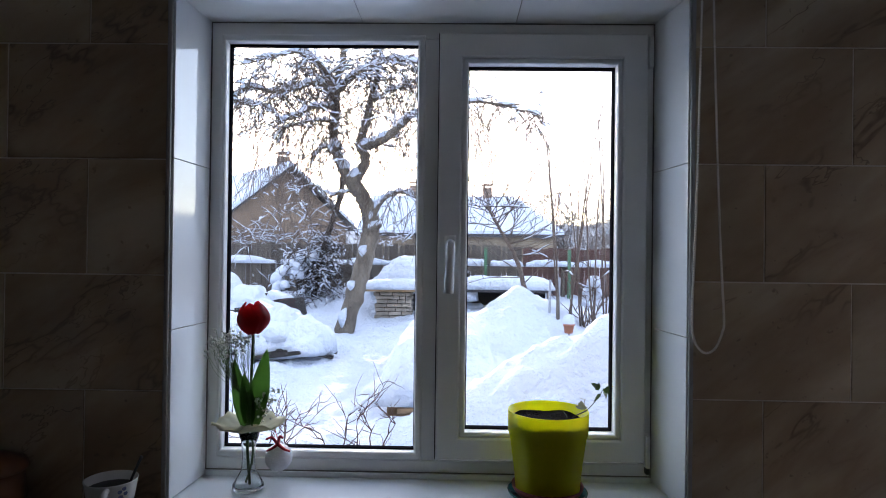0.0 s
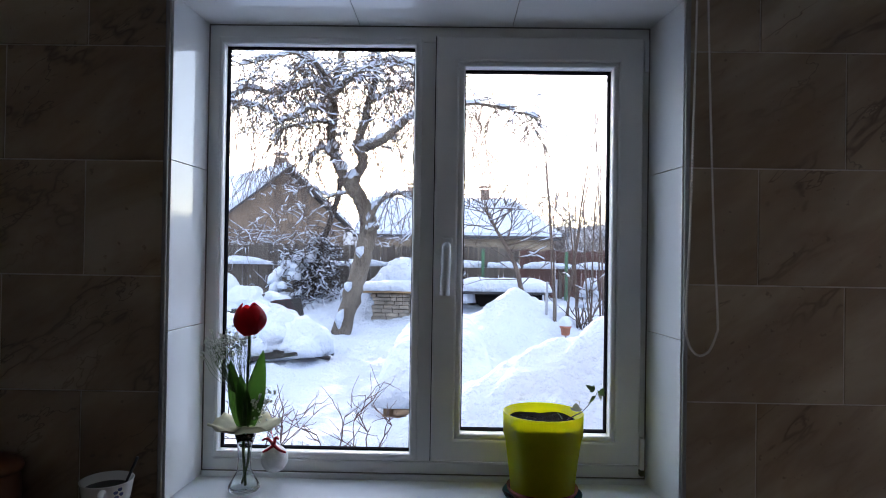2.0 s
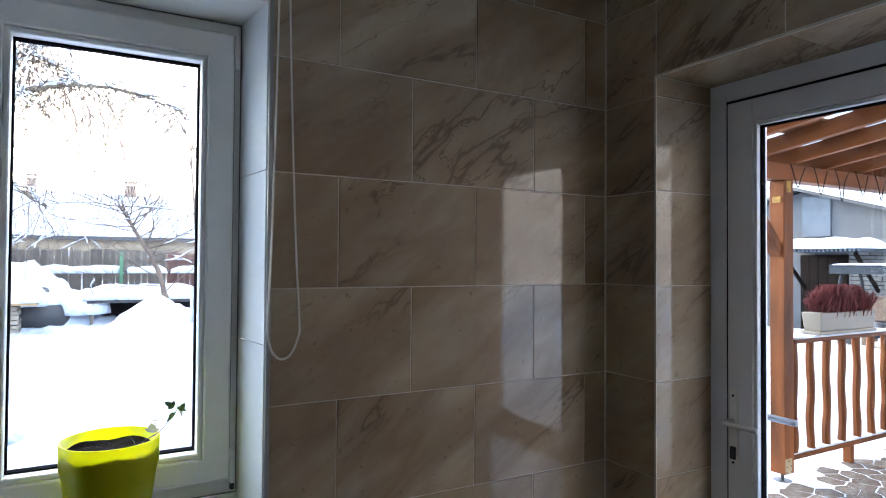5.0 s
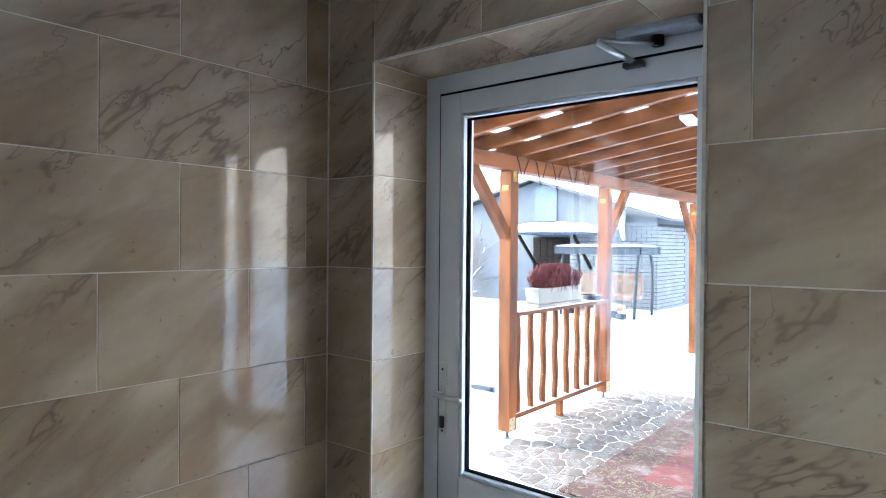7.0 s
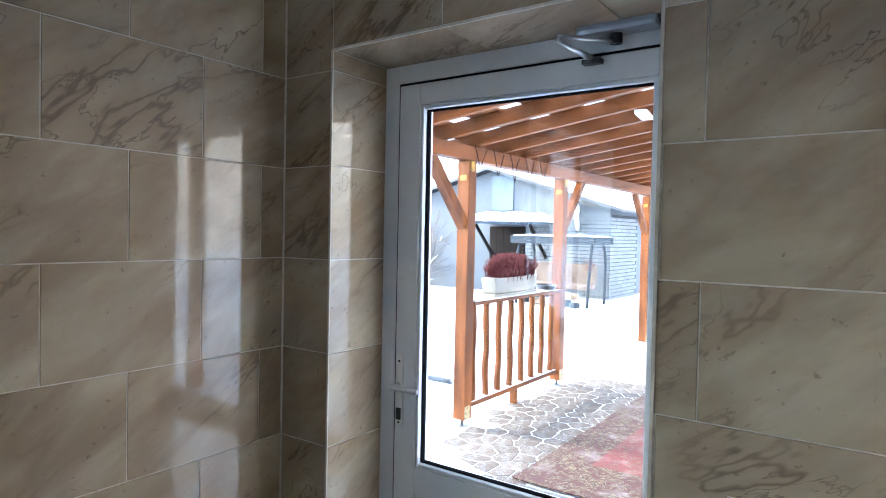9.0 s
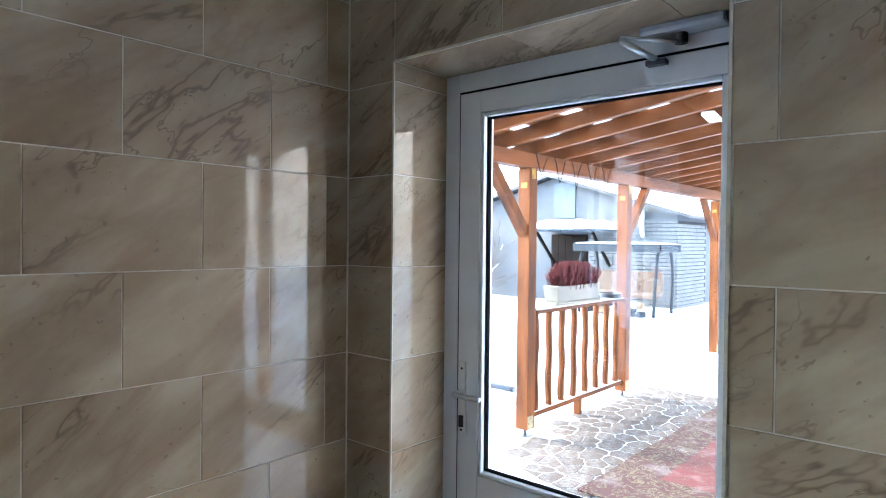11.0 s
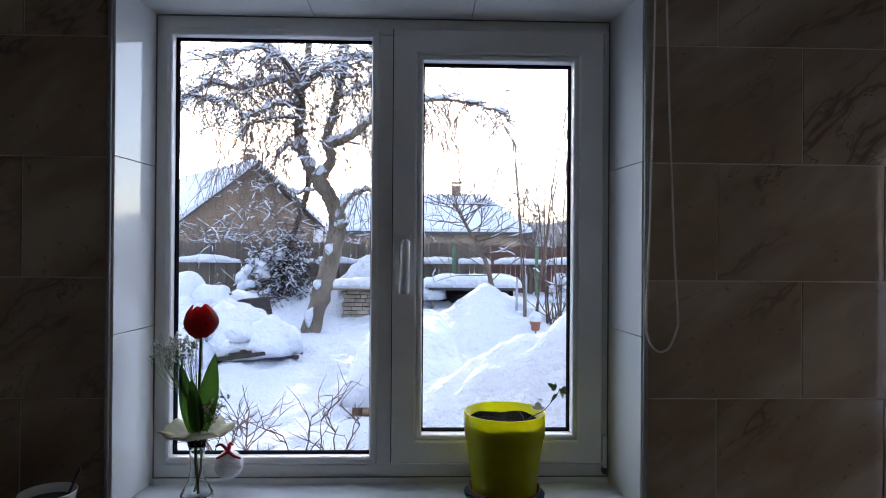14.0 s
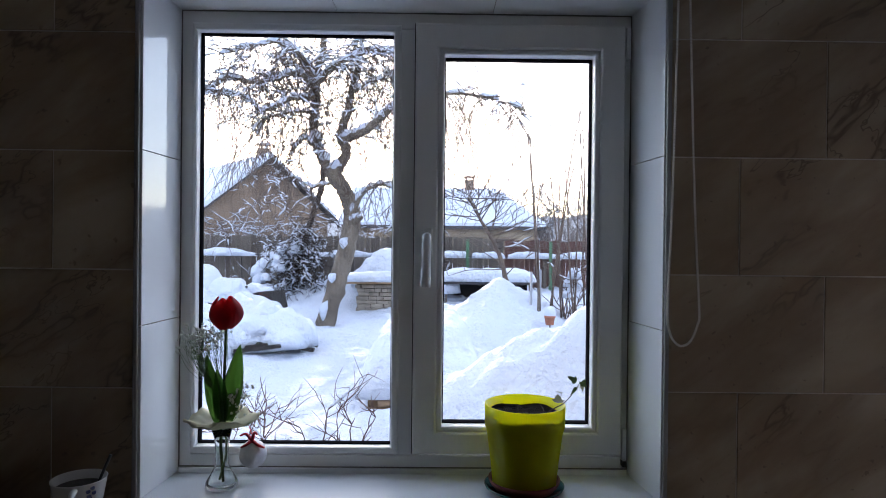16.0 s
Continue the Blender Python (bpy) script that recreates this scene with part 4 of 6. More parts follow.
pile2 = thing("rubble_pile", "heap of stones and boards buried in lumpy snow", "rubble pile", (-3.25, 10.0, 0.4))
for k in range(9):
    bm = bmesh.new()
    w, d, h = rs.uniform(0.15, 0.35), rs.uniform(0.15, 0.3), rs.uniform(0.08, 0.2)
    box(bm, -w, w, -d, d, -h, h, 0.03)
    part("stone", bm, M_BLACKBOARD, pile2, m=pose(rs.uniform(-0.8, 0.6), rs.uniform(-0.5, 0.5), rs.uniform(0.0, 0.25), rs.uniform(-20, 20), rs.uniform(-20, 20), rs.uniform(0, 180)))
for k, (x, y, z, s, h) in enumerate(((-0.55, 0.1, 0.25, 0.50, 0.42), (0.05, -0.15, 0.20, 0.36, 0.34), (0.40, 0.25, 0.15, 0.34, 0.32), (0.55, -0.30, 0.02, 0.26, 0.24), (-0.25, -0.45, 0.05, 0.36, 0.28), (-0.95, -0.4, 0.1, 0.36, 0.35))):
    snow_cap(pile2, x - s, x + s, y - s * 0.8, y + s * 0.8, z, h, 40 + k, 14, 0.08, rough=0.25, power=2.3, disc=True)
for k, (x, y, z, w, dpt) in enumerate(((-0.55, -0.35, 0.20, 0.30, 0.13), (-0.15, -0.55, 0.10, 0.34, 0.14), (0.30, -0.35, 0.22, 0.26, 0.13), (0.62, -0.15, 0.10, 0.30, 0.15), (0.05, -0.15, 0.42, 0.30, 0.15), (-0.75, -0.6, 0.02, 0.26, 0.13), (0.45, -0.65, -0.08, 0.30, 0.13))):
    snow_cap(pile2, x - w, x + w, y - dpt, y + dpt, z, 0.15, 140 + k, 12, 0.07, rough=0.35, power=2.1, disc=True)
    bm = bmesh.new()
    box(bm, -w * 0.9, w * 0.9, -0.07, 0.07, -0.06, 0.05, 0.025)
    part("log", bm, M_BLACKBOARD, pile2, m=pose(x + 0.03, y - 0.03, z - 0.03, 0, 0, 4 * k - 12))

# ---- fence ----
fence = thing("board_fence", "weathered grey and faded red board fence with snow along its rail", "fence", (0, 15.0, 0.2))
me_board = bpy.data.meshes.new("board")
bm = bmesh.new()
box(bm, -0.058, 0.058, -0.011, 0.011, 0.0, 1.5, 0.004)
bm.to_mesh(me_board), bm.free()
me_board.materials.append(M_FENCE)
me_red = me_board.copy()
me_red.materials.clear()
me_red.materials.append(M_REDFENCE)
k = 0
x = -12.0
while x < 11:
    red = x > 1.75
    b = link_mesh("board", me_red if red else me_board, None, fence)
    b.matrix_local = pose(x, rs.uniform(-0.004, 0.004), rs.uniform(-0.03, 0.03) - (0.05 if red else 0), 0, rs.uniform(-0.5, 0.5), 0)
    x += 0.124
for z in (0.35, 1.22):
    bm = bmesh.new()
    box(bm, -12.1, 11.1, 0.012, 0.06, z, z + 0.09, 0.004)
    part("rail", bm, M_FENCE, fence)
ledge = thing("snowy_ledge", "dark board ledge in front of the fence loaded with snow", "ledge", (0, 14.72, 1.25))
bm = bmesh.new()
box(bm, -7.5, 5.5, -0.10, 0.10, -0.03, 0.02, 0.005)
part("ledge_board", bm, M_DARKMETAL, ledge)
for x in (-7, -4.6, -2.2, 0.2, 2.6, 5.0):
    bm = bmesh.new()
    box(bm, x, x + 0.08, -0.04, 0.04, -1.1, -0.03)
    part("post", bm, M_FENCE, ledge)
for a, b in ((-7.4, -4.1), (-4.05, -2.05), (-2.0, -0.75), (-0.7, 0.86), (0.9, 1.7), (1.74, 2.95), (2.98, 3.95), (3.98, 5.3)):
    snow_cap(ledge, a, b, -0.13, 0.13, 0.015, 0.10, a, 18, 0.05, rough=0.55, power=6)
for x, top in ((0.80, 1.66), (2.74, 1.62)):
    bm = bmesh.new()
    box(bm, -0.035, 0.035, -0.035, 0.035, 0, top - 0.2, 0.006)
    p = tagged(part("green_post", bm, M_GREEN, m=pose(x, 14.5, 0.2)), "green painted metal garden post", "post", "green posts")


# ---- trees ----
def grow_twigs(tubes, snow, start, direction, length, r, rng, depth, droop, snowiness, fork=3, sides=3, fine=0.0048, wander=0.22):
    """A twig that wanders, droops and forks."""
    n = 6
    p, d = Vector(start), Vector(direction).normalized()
    pts = [p.copy()]
    for i in range(n):
        d = (d + Vector((rng.gauss(0, wander), rng.gauss(0, wander), rng.gauss(0, wander * 0.8) - droop))).normalized()
        p = p + d * (length / n)
        pts.append(p.copy())
    tubes.add(pts, [r * (1 - 0.6 * i / n) for i in range(n + 1)], sides)
    if snow is not None and rng.random() < snowiness:
        a = rng.randrange(0, 2)
        seg = pts[a:a + rng.randrange(3, 6)]
        if len(seg) > 2 and abs((seg[-1] - seg[0]).normalized().z) < 0.8:
            snow.add(seg, [0.002] + [r * 0.75 + rng.uniform(0.006, 0.015) for _ in seg[2:]] + [0.002], 4, 0.8, r * 0.6 + 0.006)
    if depth > 0:
        for _ in range(fork):
            i = rng.randrange(1, n + 1)
            side = Vector((rng.gauss(0, 1), rng.gauss(0, 1), rng.gauss(0, 0.6))).normalized()
            nd = ((pts[i] - pts[i - 1]).normalized() * 0.8 + side * 0.8).normalized()
            grow_twigs(tubes, snow, pts[i], nd, length * rng.uniform(0.5, 0.8), max(r * 0.65, fine), rng, depth - 1, droop, snowiness, fork, sides, fine, wander)


def limb(tubes, snow, pts, r0, r1, rng, sides=8, steps=6, snowy=0.8, cover=1.0):
    q = smooth_path(pts, steps)
    n = len(q)
    q = [v + Vector((rng.gauss(0, 0.008), rng.gauss(0, 0.008), rng.gauss(0, 0.008))) if 0 < i < n - 1 else v for i, v in enumerate(q)]
    rad = [(r0 + (r1 - r0) * (i / (n - 1)) ** 0.8) * rng.uniform(0.93, 1.08) for i in range(n)]
    tubes.add(q, rad, sides)
    if snow is not None:
        i = 0
        while i < n - 2:
            m = rng.randrange(2, 6)
            seg = q[i:i + m]
            if len(seg) > 1 and abs((seg[-1] - seg[0]).normalized().z) < snowy and rng.random() < cover:
                snow.add(seg, [rad[i] * 0.95 + 0.024 if 0 < k < len(seg) - 1 else rad[i] * 0.5 for k in range(len(seg))], 6, 0.85, rad[i] * 0.55 + 0.022)
            i += m - 1
    return q, rad


rt = random.Random(11)
tree = thing("apple_tree", "old gnarled apple tree with drooping twigs dusted in snow", "tree", (0, 0, 0))
wood, twigs, snow = Tubes(), Tubes(), Tubes()
TY = 10.7
limb(wood, None, [(-1.84, TY, -0.05), (-1.80, TY, 0.2), (-1.58, TY, 1.0), (-1.41, TY, 1.7), (-1.38, TY, 2.08), (-1.52, TY, 2.42), (-1.73, TY, 2.74)], 0.175, 0.125, rt, 14, 8)
BOUGHS = [
    ([(-1.72, TY, 2.68), (-1.95, TY, 3.11), (-2.07, TY + 0.1, 3.55), (-2.03, TY + 0.1, 4.04), (-2.06, TY + 0.1, 4.33), (-1.93, TY + 0.2, 4.93), (-1.95, TY + 0.3, 5.5)], 0.108, 0.05),
    ([(-1.70, TY, 2.68), (-1.47, TY - 0.1, 3.07), (-1.55, TY - 0.2, 3.34), (-1.44, TY - 0.2, 3.75), (-1.39, TY - 0.1, 4.15), (-1.30, TY, 4.54), (-1.4, TY, 5.4)], 0.105, 0.04),
    ([(-1.53, TY - 0.2, 3.28), (-1.25, TY - 0.4, 3.33), (-0.98, TY - 0.6, 3.45), (-0.78, TY - 0.6, 3.63), (-0.57, TY - 0.6, 3.78), (-0.15, TY - 0.6, 3.92), (0.21, TY - 0.6, 3.97), (0.68, TY - 0.6, 3.95), (1.14, TY - 0.6, 3.84), (1.50, TY - 0.6, 3.70)], 0.085, 0.014),
    ([(-2.05, TY, 4.2), (-2.29, TY - 0.2, 4.38), (-2.67, TY - 0.2, 4.28), (-3.06, TY - 0.2, 4.22), (-3.45, TY - 0.3, 4.27), (-3.75, TY - 0.3, 4.07), (-4.3, TY - 0.4, 3.8)], 0.06, 0.016),
    ([(-2.03, TY - 0.1, 4.0), (-2.38, TY - 0.4, 3.89), (-2.80, TY - 0.4, 3.70), (-3.14, TY - 0.4, 3.93), (-3.64, TY - 0.4, 4.0), (-4.2, TY - 0.4, 3.75)], 0.05, 0.014),
    ([(-2.06, TY + 0.1, 4.3), (-2.38, TY + 0.2, 4.79), (-2.59, TY + 0.2, 4.93), (-2.78, TY + 0.2, 4.58), (-2.79, TY + 0.2, 4.23)], 0.055, 0.018),
    ([(-2.02, TY, 4.2), (-1.69, TY - 0.3, 4.45), (-1.31, TY - 0.3, 4.65), (-0.94, TY - 0.3, 4.75), (-0.6, TY - 0.3, 4.7), (0.0, TY - 0.4, 4.55)], 0.05, 0.012),
    ([(-1.40, TY - 0.1, 4.1), (-1.04, TY - 0.1, 4.27), (-0.75, TY - 0.1, 4.42), (-0.5, TY - 0.1, 4.42), (0.05, TY - 0.1, 4.22)], 0.045, 0.012),
    ([(-2.0, TY, 4.25), (-1.75, TY + 0.2, 4.6), (-1.45, TY + 0.3, 4.85), (-0.9, TY + 0.4, 5.0), (-0.4, TY + 0.4, 4.9)], 0.045, 0.012),
    ([(-2.05, TY, 4.35), (-2.2, TY - 0.5, 4.6), (-2.5, TY - 0.8, 4.7), (-2.9, TY - 1.0, 4.55), (-3.3, TY - 1.1, 4.4)], 0.045, 0.012),
    ([(-1.95, TY, 3.11), (-2.17, TY - 0.1, 3.30), (-2.36, TY - 0.1, 3.10), (-2.45, TY - 0.1, 2.86)], 0.038, 0.012),
    ([(-2.06, TY, 3.75), (-2.35, TY - 0.2, 3.72), (-2.75, TY - 0.3, 3.6), (-2.95, TY - 0.3, 3.3)], 0.03, 0.010),
    ([(-1.70, TY, 2.55), (-2.05, TY - 0.2, 2.48), (-2.35, TY - 0.3, 2.62), (-2.62, TY - 0.3, 2.45)], 0.026, 0.010),
    ([(-1.38, TY - 0.1, 1.98), (-1.19, TY - 0.2, 2.37), (-0.91, TY - 0.2, 2.52), (-0.64, TY - 0.2, 2.47), (-0.3, TY - 0.2, 2.25)], 0.055, 0.02),
]
for pts, r0, r1 in BOUGHS:
    q, rad = limb(wood, snow, pts, r0, r1, rt, 8, 6, 0.93, 0.95)
    for i in range(3, len(q)):
        v = q[i]
        if v.z < 2.2:
            continue
        high = v.z > 3.8 and v.x < -0.5
        for _ in range((2 if i % 2 else 1) if high else (1 if v.z > 3.4 or i % 2 else 0)):
            side = Vector((rt.gauss(0, 1), rt.gauss(0, 1), rt.gauss(0.25, 0.5))).normalized()
            nd = ((q[i] - q[i - 1]).normalized() * 0.6 + side).normalized()
            grow_twigs(twigs, snow, v, nd, rt.uniform(0.3, 0.8), 0.0105, rt, 2, 0.08, 1.0 if high else 0.8, 2, 3, 0.0056, 0.2)
        for _ in range((2 if v.x > -0.5 else 1) if v.z > 3.4 else int(rt.random() < 0.4)):
            grow_twigs(twigs, None, v, (rt.gauss(0, 0.4), rt.gauss(0, 0.4), -0.2), rt.uniform(0.5, 1.5), 0.0095, rt, 1, 0.26, 0.1, 4, 3, 0.0068, 0.12)
# two long whips that hang from the far bough
for pts in ([(0.68, TY - 0.6, 3.95), (1.0, TY - 0.6, 3.56), (1.30, TY - 0.6, 3.29), (1.33, TY - 0.6, 2.92), (1.16, TY - 0.6, 2.37)], [(0.2, TY - 0.6, 3.95), (0.42, TY - 0.6, 3.4), (0.55, TY - 0.6, 2.8), (0.75, TY - 0.6, 2.3)], [(-0.1, TY - 0.6, 3.9), (0.1, TY - 0.6, 3.3), (0.5, TY - 0.6, 2.6)]):
    limb(twigs, None, pts, 0.010, 0.006, rt, 4, 6)
limb(wood, snow, [(-1.42, TY - 0.1, 1.88), (-1.28, TY - 0.15, 1.93), (-1.20, TY - 0.2, 1.98)], 0.06, 0.05, rt, 8, 4)
for px, pz, ln in ((-1.80, 0.42, 0.22), (-1.66, 0.95, 0.10), (-1.47, 1.55, 0.12)):
    snow.add(smooth_path([(px - 0.03, TY - 0.15, pz - ln), (px - 0.02, TY - 0.165, pz), (px + 0.04, TY - 0.14, pz + ln * 0.6)], 4), [0.01, 0.04, 0.06, 0.075, 0.08, 0.07, 0.05, 0.03, 0.01], 7)
link_mesh("trunk", wood.mesh("trunk"), M_BARK, tree, "grey gnarled trunk and limbs")
link_mesh("crown", twigs.mesh("crown"), M_TWIG, tree, "dense drooping bare twigs")
link_mesh("snow", snow.mesh("snow"), M_SNOWCAP, tree, "snow lying on the limbs")


def shrub(name, label, category, base, n, height, spread, r, rng, depth=2, droop=0.0, snowiness=0.0, lean=(0, 0), material=None, fork=2, group="", fine=0.0048, wander=0.22):
    ob = thing(name, label, category, base, group=group)
    tb, sn = Tubes(), Tubes()
    for _ in range(n):
        d = Vector((rng.gauss(lean[0], spread), rng.gauss(lean[1], spread), 1))
        grow_twigs(tb, sn, (rng.gauss(0, spread * 0.25), rng.gauss(0, spread * 0.25), -0.08), d, height * rng.uniform(0.6, 1.05), r, rng, depth, droop, snowiness, fork, 3, fine, wander)
    link_mesh("branches", tb.mesh("branches"), material or M_TWIG, ob)
    if sn.v:
        link_mesh("snow", sn.mesh("snow"), M_SNOWCAP, ob, "snow on the branches")
    return ob


# bare bushes just outside the window
for x, y, n, h, sp in ((-1.12, 4.35, 4, 0.62, 0.40), (-0.82, 4.45, 4, 0.55, 0.38), (-0.48, 4.4, 3, 0.32, 0.2), (-1.40, 4.5, 3, 0.55, 0.25), (0.20, 3.75, 2, 0.2, 0.2)):
    s = shrub("bare_bush", "small bare bush with reddish brown twigs poking from the snow", "bush", (x, y, ground_z(x, y)), n, h, sp, 0.0085, rt, 2, -0.07, 0.05, material=M_REDTWIG, fork=3, group="bare bushes", fine=0.0036, wander=0.20)
# dark ivy-grown shrub with snow
ivybush = thing("overgrown_shrub", "dark tangled shrub hung with snow against the fence", "shrub", (-2.85, 13.2, 0.4))
tb, sn = Tubes(), Tubes()
for _ in range(190):
    a, up = rt.uniform(0, 2 * math.pi), rt.uniform(-0.1, 1.3)
    d = Vector((math.cos(a), math.sin(a), rt.gauss(0.1, 0.6)))
    wide = 0.42 * (1 - 0.45 * up)
    grow_twigs(tb, sn, (rt.gauss(-0.05 + 0.12 * up, wide), rt.gauss(0, 0.25), up), d, rt.uniform(0.25, 0.55), 0.012, rt, 2, 0.14, 0.95 if 1.6 < a < 4.7 else 0.35, 3, 3, 0.0065, 0.45)
tb.add(smooth_path([(-0.1, 0, 0), (0.05, 0, 0.8), (0.25, -0.1, 1.5), (0.50, -0.1, 2.3), (0.52, -0.1, 2.7)], 5), 0.06, 7)
for k in range(26):
    v = (0.05 + 0.017 * k, -0.08, 0.75 + 0.07 * k)
    grow_twigs(tb, sn, v, (rt.gauss(0, 1), rt.gauss(0, 0.6), rt.gauss(0.1, 0.6)), rt.uniform(0.3, 0.6), 0.012, rt, 1, 0.15, 0.5, 3)
link_mesh("branches", tb.mesh("branches"), mat("dark_tangle", (0.04, 0.03, 0.024), 0.9), ivybush)
link_mesh("snow", sn.mesh("snow"), M_SNOWCAP, ivybush, "clinging snow")
for k in range(16):
    a, rr = rt.uniform(2.0, 4.4), rt.uniform(0.15, 0.85)
    x, y = rr * math.cos(a), rr * math.sin(a)
    w = rt.uniform(0.09, 0.19)
    snow_cap(ivybush, x - w, x + w, y - w, y + w, 1.15 - rr * 0.95 + rt.uniform(-0.15, 0.2), w * 0.7, 60 + k, 10, 0.08, rough=0.6, power=2.2, disc=True)
# hoar-laden bushes behind the fence
for x, y, h, n in ((-6.6, 17.5, 2.0, 22), (-5.2, 17.0, 2.1, 26), (-3.9, 17.2, 1.9, 24), (-2.6, 17.8, 1.6, 18), (-7.8, 17.2, 1.4, 16), (-1.2, 18.0, 1.9, 14)):
    shrub("frosted_bush", "arching bush coated in hoar frost and snow behind the fence", "bush", (x, y, 0.3), n + 20, h * 1.3, 0.75, 0.013, rt, 2, 0.12, 0.95, fork=3, fine=0.0075, group="frosted bushes")
# sapling and tall shoots
sap = thing("fruit_sapling", "young leaning fruit tree with bare spreading branches", "tree", (1.38, 11.3, 0.55))
tb, sn = Tubes(), Tubes()
q, rad = limb(tb, sn, [(0.03, 0, -0.1), (-0.02, 0, 0.3), (-0.20, 0, 0.90), (-0.50, 0, 1.42), (-0.72, 0, 1.82)], 0.06, 0.022, rt, 8, 5, 0.95, 0.35)
for i in range(6, len(q)):
    for _ in range(3 if i > 10 else 1):
        grow_twigs(tb, sn, q[i], (rt.gauss(0.15, 1), rt.gauss(0, 0.6), rt.uniform(0.1, 0.7)), rt.uniform(0.7, 1.35), 0.0115, rt, 2, -0.03, 0.15, 2, 3, 0.0055, 0.16)
link_mesh("branches", tb.mesh("branches"), M_TWIG, sap)
link_mesh("snow", sn.mesh("snow"), M_SNOWCAP, sap, "snow in the fork")
for x, y, n, h in ((1.60, 9.0, 3, 2.5), (1.78, 9.2, 4, 2.95), (2.0, 9.3, 4, 2.75), (2.12, 9.1, 4, 2.85), (2.36, 9.4, 5, 2.85), (2.75, 9.9, 5, 2.8)):
    shrub("tall_shoots", "clump of tall thin upright shoots", "bush", (x, y, ground_z(x, y)), max(2, n - 2), h * 1.3, 0.07, 0.0175, rt, 0, -0.04, 0.0, fork=2, group="tall shoots", fine=0.009, wander=0.035)
# bush whose forks hold lumps of snow
clump = shrub("snowy_bush", "bare garden bush with lumps of snow caught in its forks", "bush", (2.08, 9.25, ground_z(2.08, 9.25)), 9, 1.15, 0.16, 0.012, rt, 1, -0.02, 0.2, fork=3)
for k, (dx, dz, w) in enumerate(((0.06, 0.62, 0.11), (-0.03, 0.50, 0.08), (0.12, 0.50, 0.07), (-0.06, 0.34, 0.06))):
    snow_cap(clump, dx - w, dx + w, -w * 0.8, w * 0.8, dz, w * 1.1, 200 + k, 10, 0.05, rough=0.5, power=2.2, disc=True)
# far leafless wood closing the horizon, haze mixed into its pale colour
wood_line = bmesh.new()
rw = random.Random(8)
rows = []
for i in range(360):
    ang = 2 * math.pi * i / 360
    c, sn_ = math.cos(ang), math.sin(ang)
    tall = 4.6 + 13.0 * sstep(0.75, 0.2, sn_)           # low to the north; unseen other sides raised to block sky in tile reflections
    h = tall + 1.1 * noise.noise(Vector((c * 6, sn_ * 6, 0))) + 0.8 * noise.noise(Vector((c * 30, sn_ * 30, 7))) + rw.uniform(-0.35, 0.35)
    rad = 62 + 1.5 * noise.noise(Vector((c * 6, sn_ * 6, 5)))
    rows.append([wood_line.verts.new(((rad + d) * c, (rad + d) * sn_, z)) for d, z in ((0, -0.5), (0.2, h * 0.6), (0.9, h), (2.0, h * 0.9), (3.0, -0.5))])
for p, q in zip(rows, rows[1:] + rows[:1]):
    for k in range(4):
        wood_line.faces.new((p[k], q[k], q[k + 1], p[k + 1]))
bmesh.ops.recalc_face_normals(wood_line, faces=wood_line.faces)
structure("backdrop", wood_line, mat("far_bare_wood", (0.36, 0.335, 0.32), 0.95, var=0.3, scale=1.6, stretch=(1, 1, 0.35), bump=0.6, bump_scale=3, color2=(0.52, 0.51, 0.51)), "frosted far wood on the horizon, paled for haze, its tall unseen sides added", "woods")
# distant trees; the haze before them is put into a paler twig colour
rd = random.Random(8)
M_FARTWIG = mat("hazed_twig", (0.30, 0.265, 0.24), 0.9, var=0.25, scale=2)
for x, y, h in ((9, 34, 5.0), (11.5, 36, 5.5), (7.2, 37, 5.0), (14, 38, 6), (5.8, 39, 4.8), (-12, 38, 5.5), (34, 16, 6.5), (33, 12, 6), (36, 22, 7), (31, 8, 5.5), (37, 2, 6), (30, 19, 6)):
    shrub("distant_tree", "bare tree in the distance, paled for haze", "tree", (x, y, -0.2), 14, h, 0.30, 0.05, rd, 2, -0.02, 0.35, material=M_FARTWIG, fork=4, fine=0.014, group="distant trees")

# stakes and the small pot
for x, y, z0, z1 in ((1.48, 9.2, 0.3, 1.03), (1.63, 9.3, 0.3, 1.06), (1.56, 9.0, 0.3, 0.80)):
    t = Tubes()
    t.add([Vector((0, 0, -0.3)), Vector((0.01, 0, z1 - z0 + 0.1))], 0.02, 8)
    tagged(link_mesh("stake", t.mesh("stake"), M_CLOSER if z1 > 1 else M_FENCE, None, "", pose(x, y, z0)), "thin metal garden stake standing in the snow", "stake", "garden stakes")
gp = thing("terracotta_pot", "small terracotta pot capped with snow on a stake", "plant pot", (1.66, 8.6, 0.42))
part("pot", lathe([(0, 0), (0.055, 0), (0.072, 0.10), (0.080, 0.10), (0.082, 0.13), (0.070, 0.13), (0, 0.12)], 20), mat("terracotta_clay", (0.42, 0.16, 0.09), 0.8), gp, smooth=True)
part("snow_cap", lathe([(0.082, 0.128), (0.088, 0.16), (0.080, 0.21), (0.05, 0.25), (0, 0.265)], 20), M_SNOWCAP, gp, "ball of snow", smooth=True)
t = Tubes()
t.add([Vector((0, 0, 0.005)), Vector((0.05, 0, -0.45))], 0.012, 6)
link_mesh("stake", t.mesh("stake"), M_FENCE, gp)


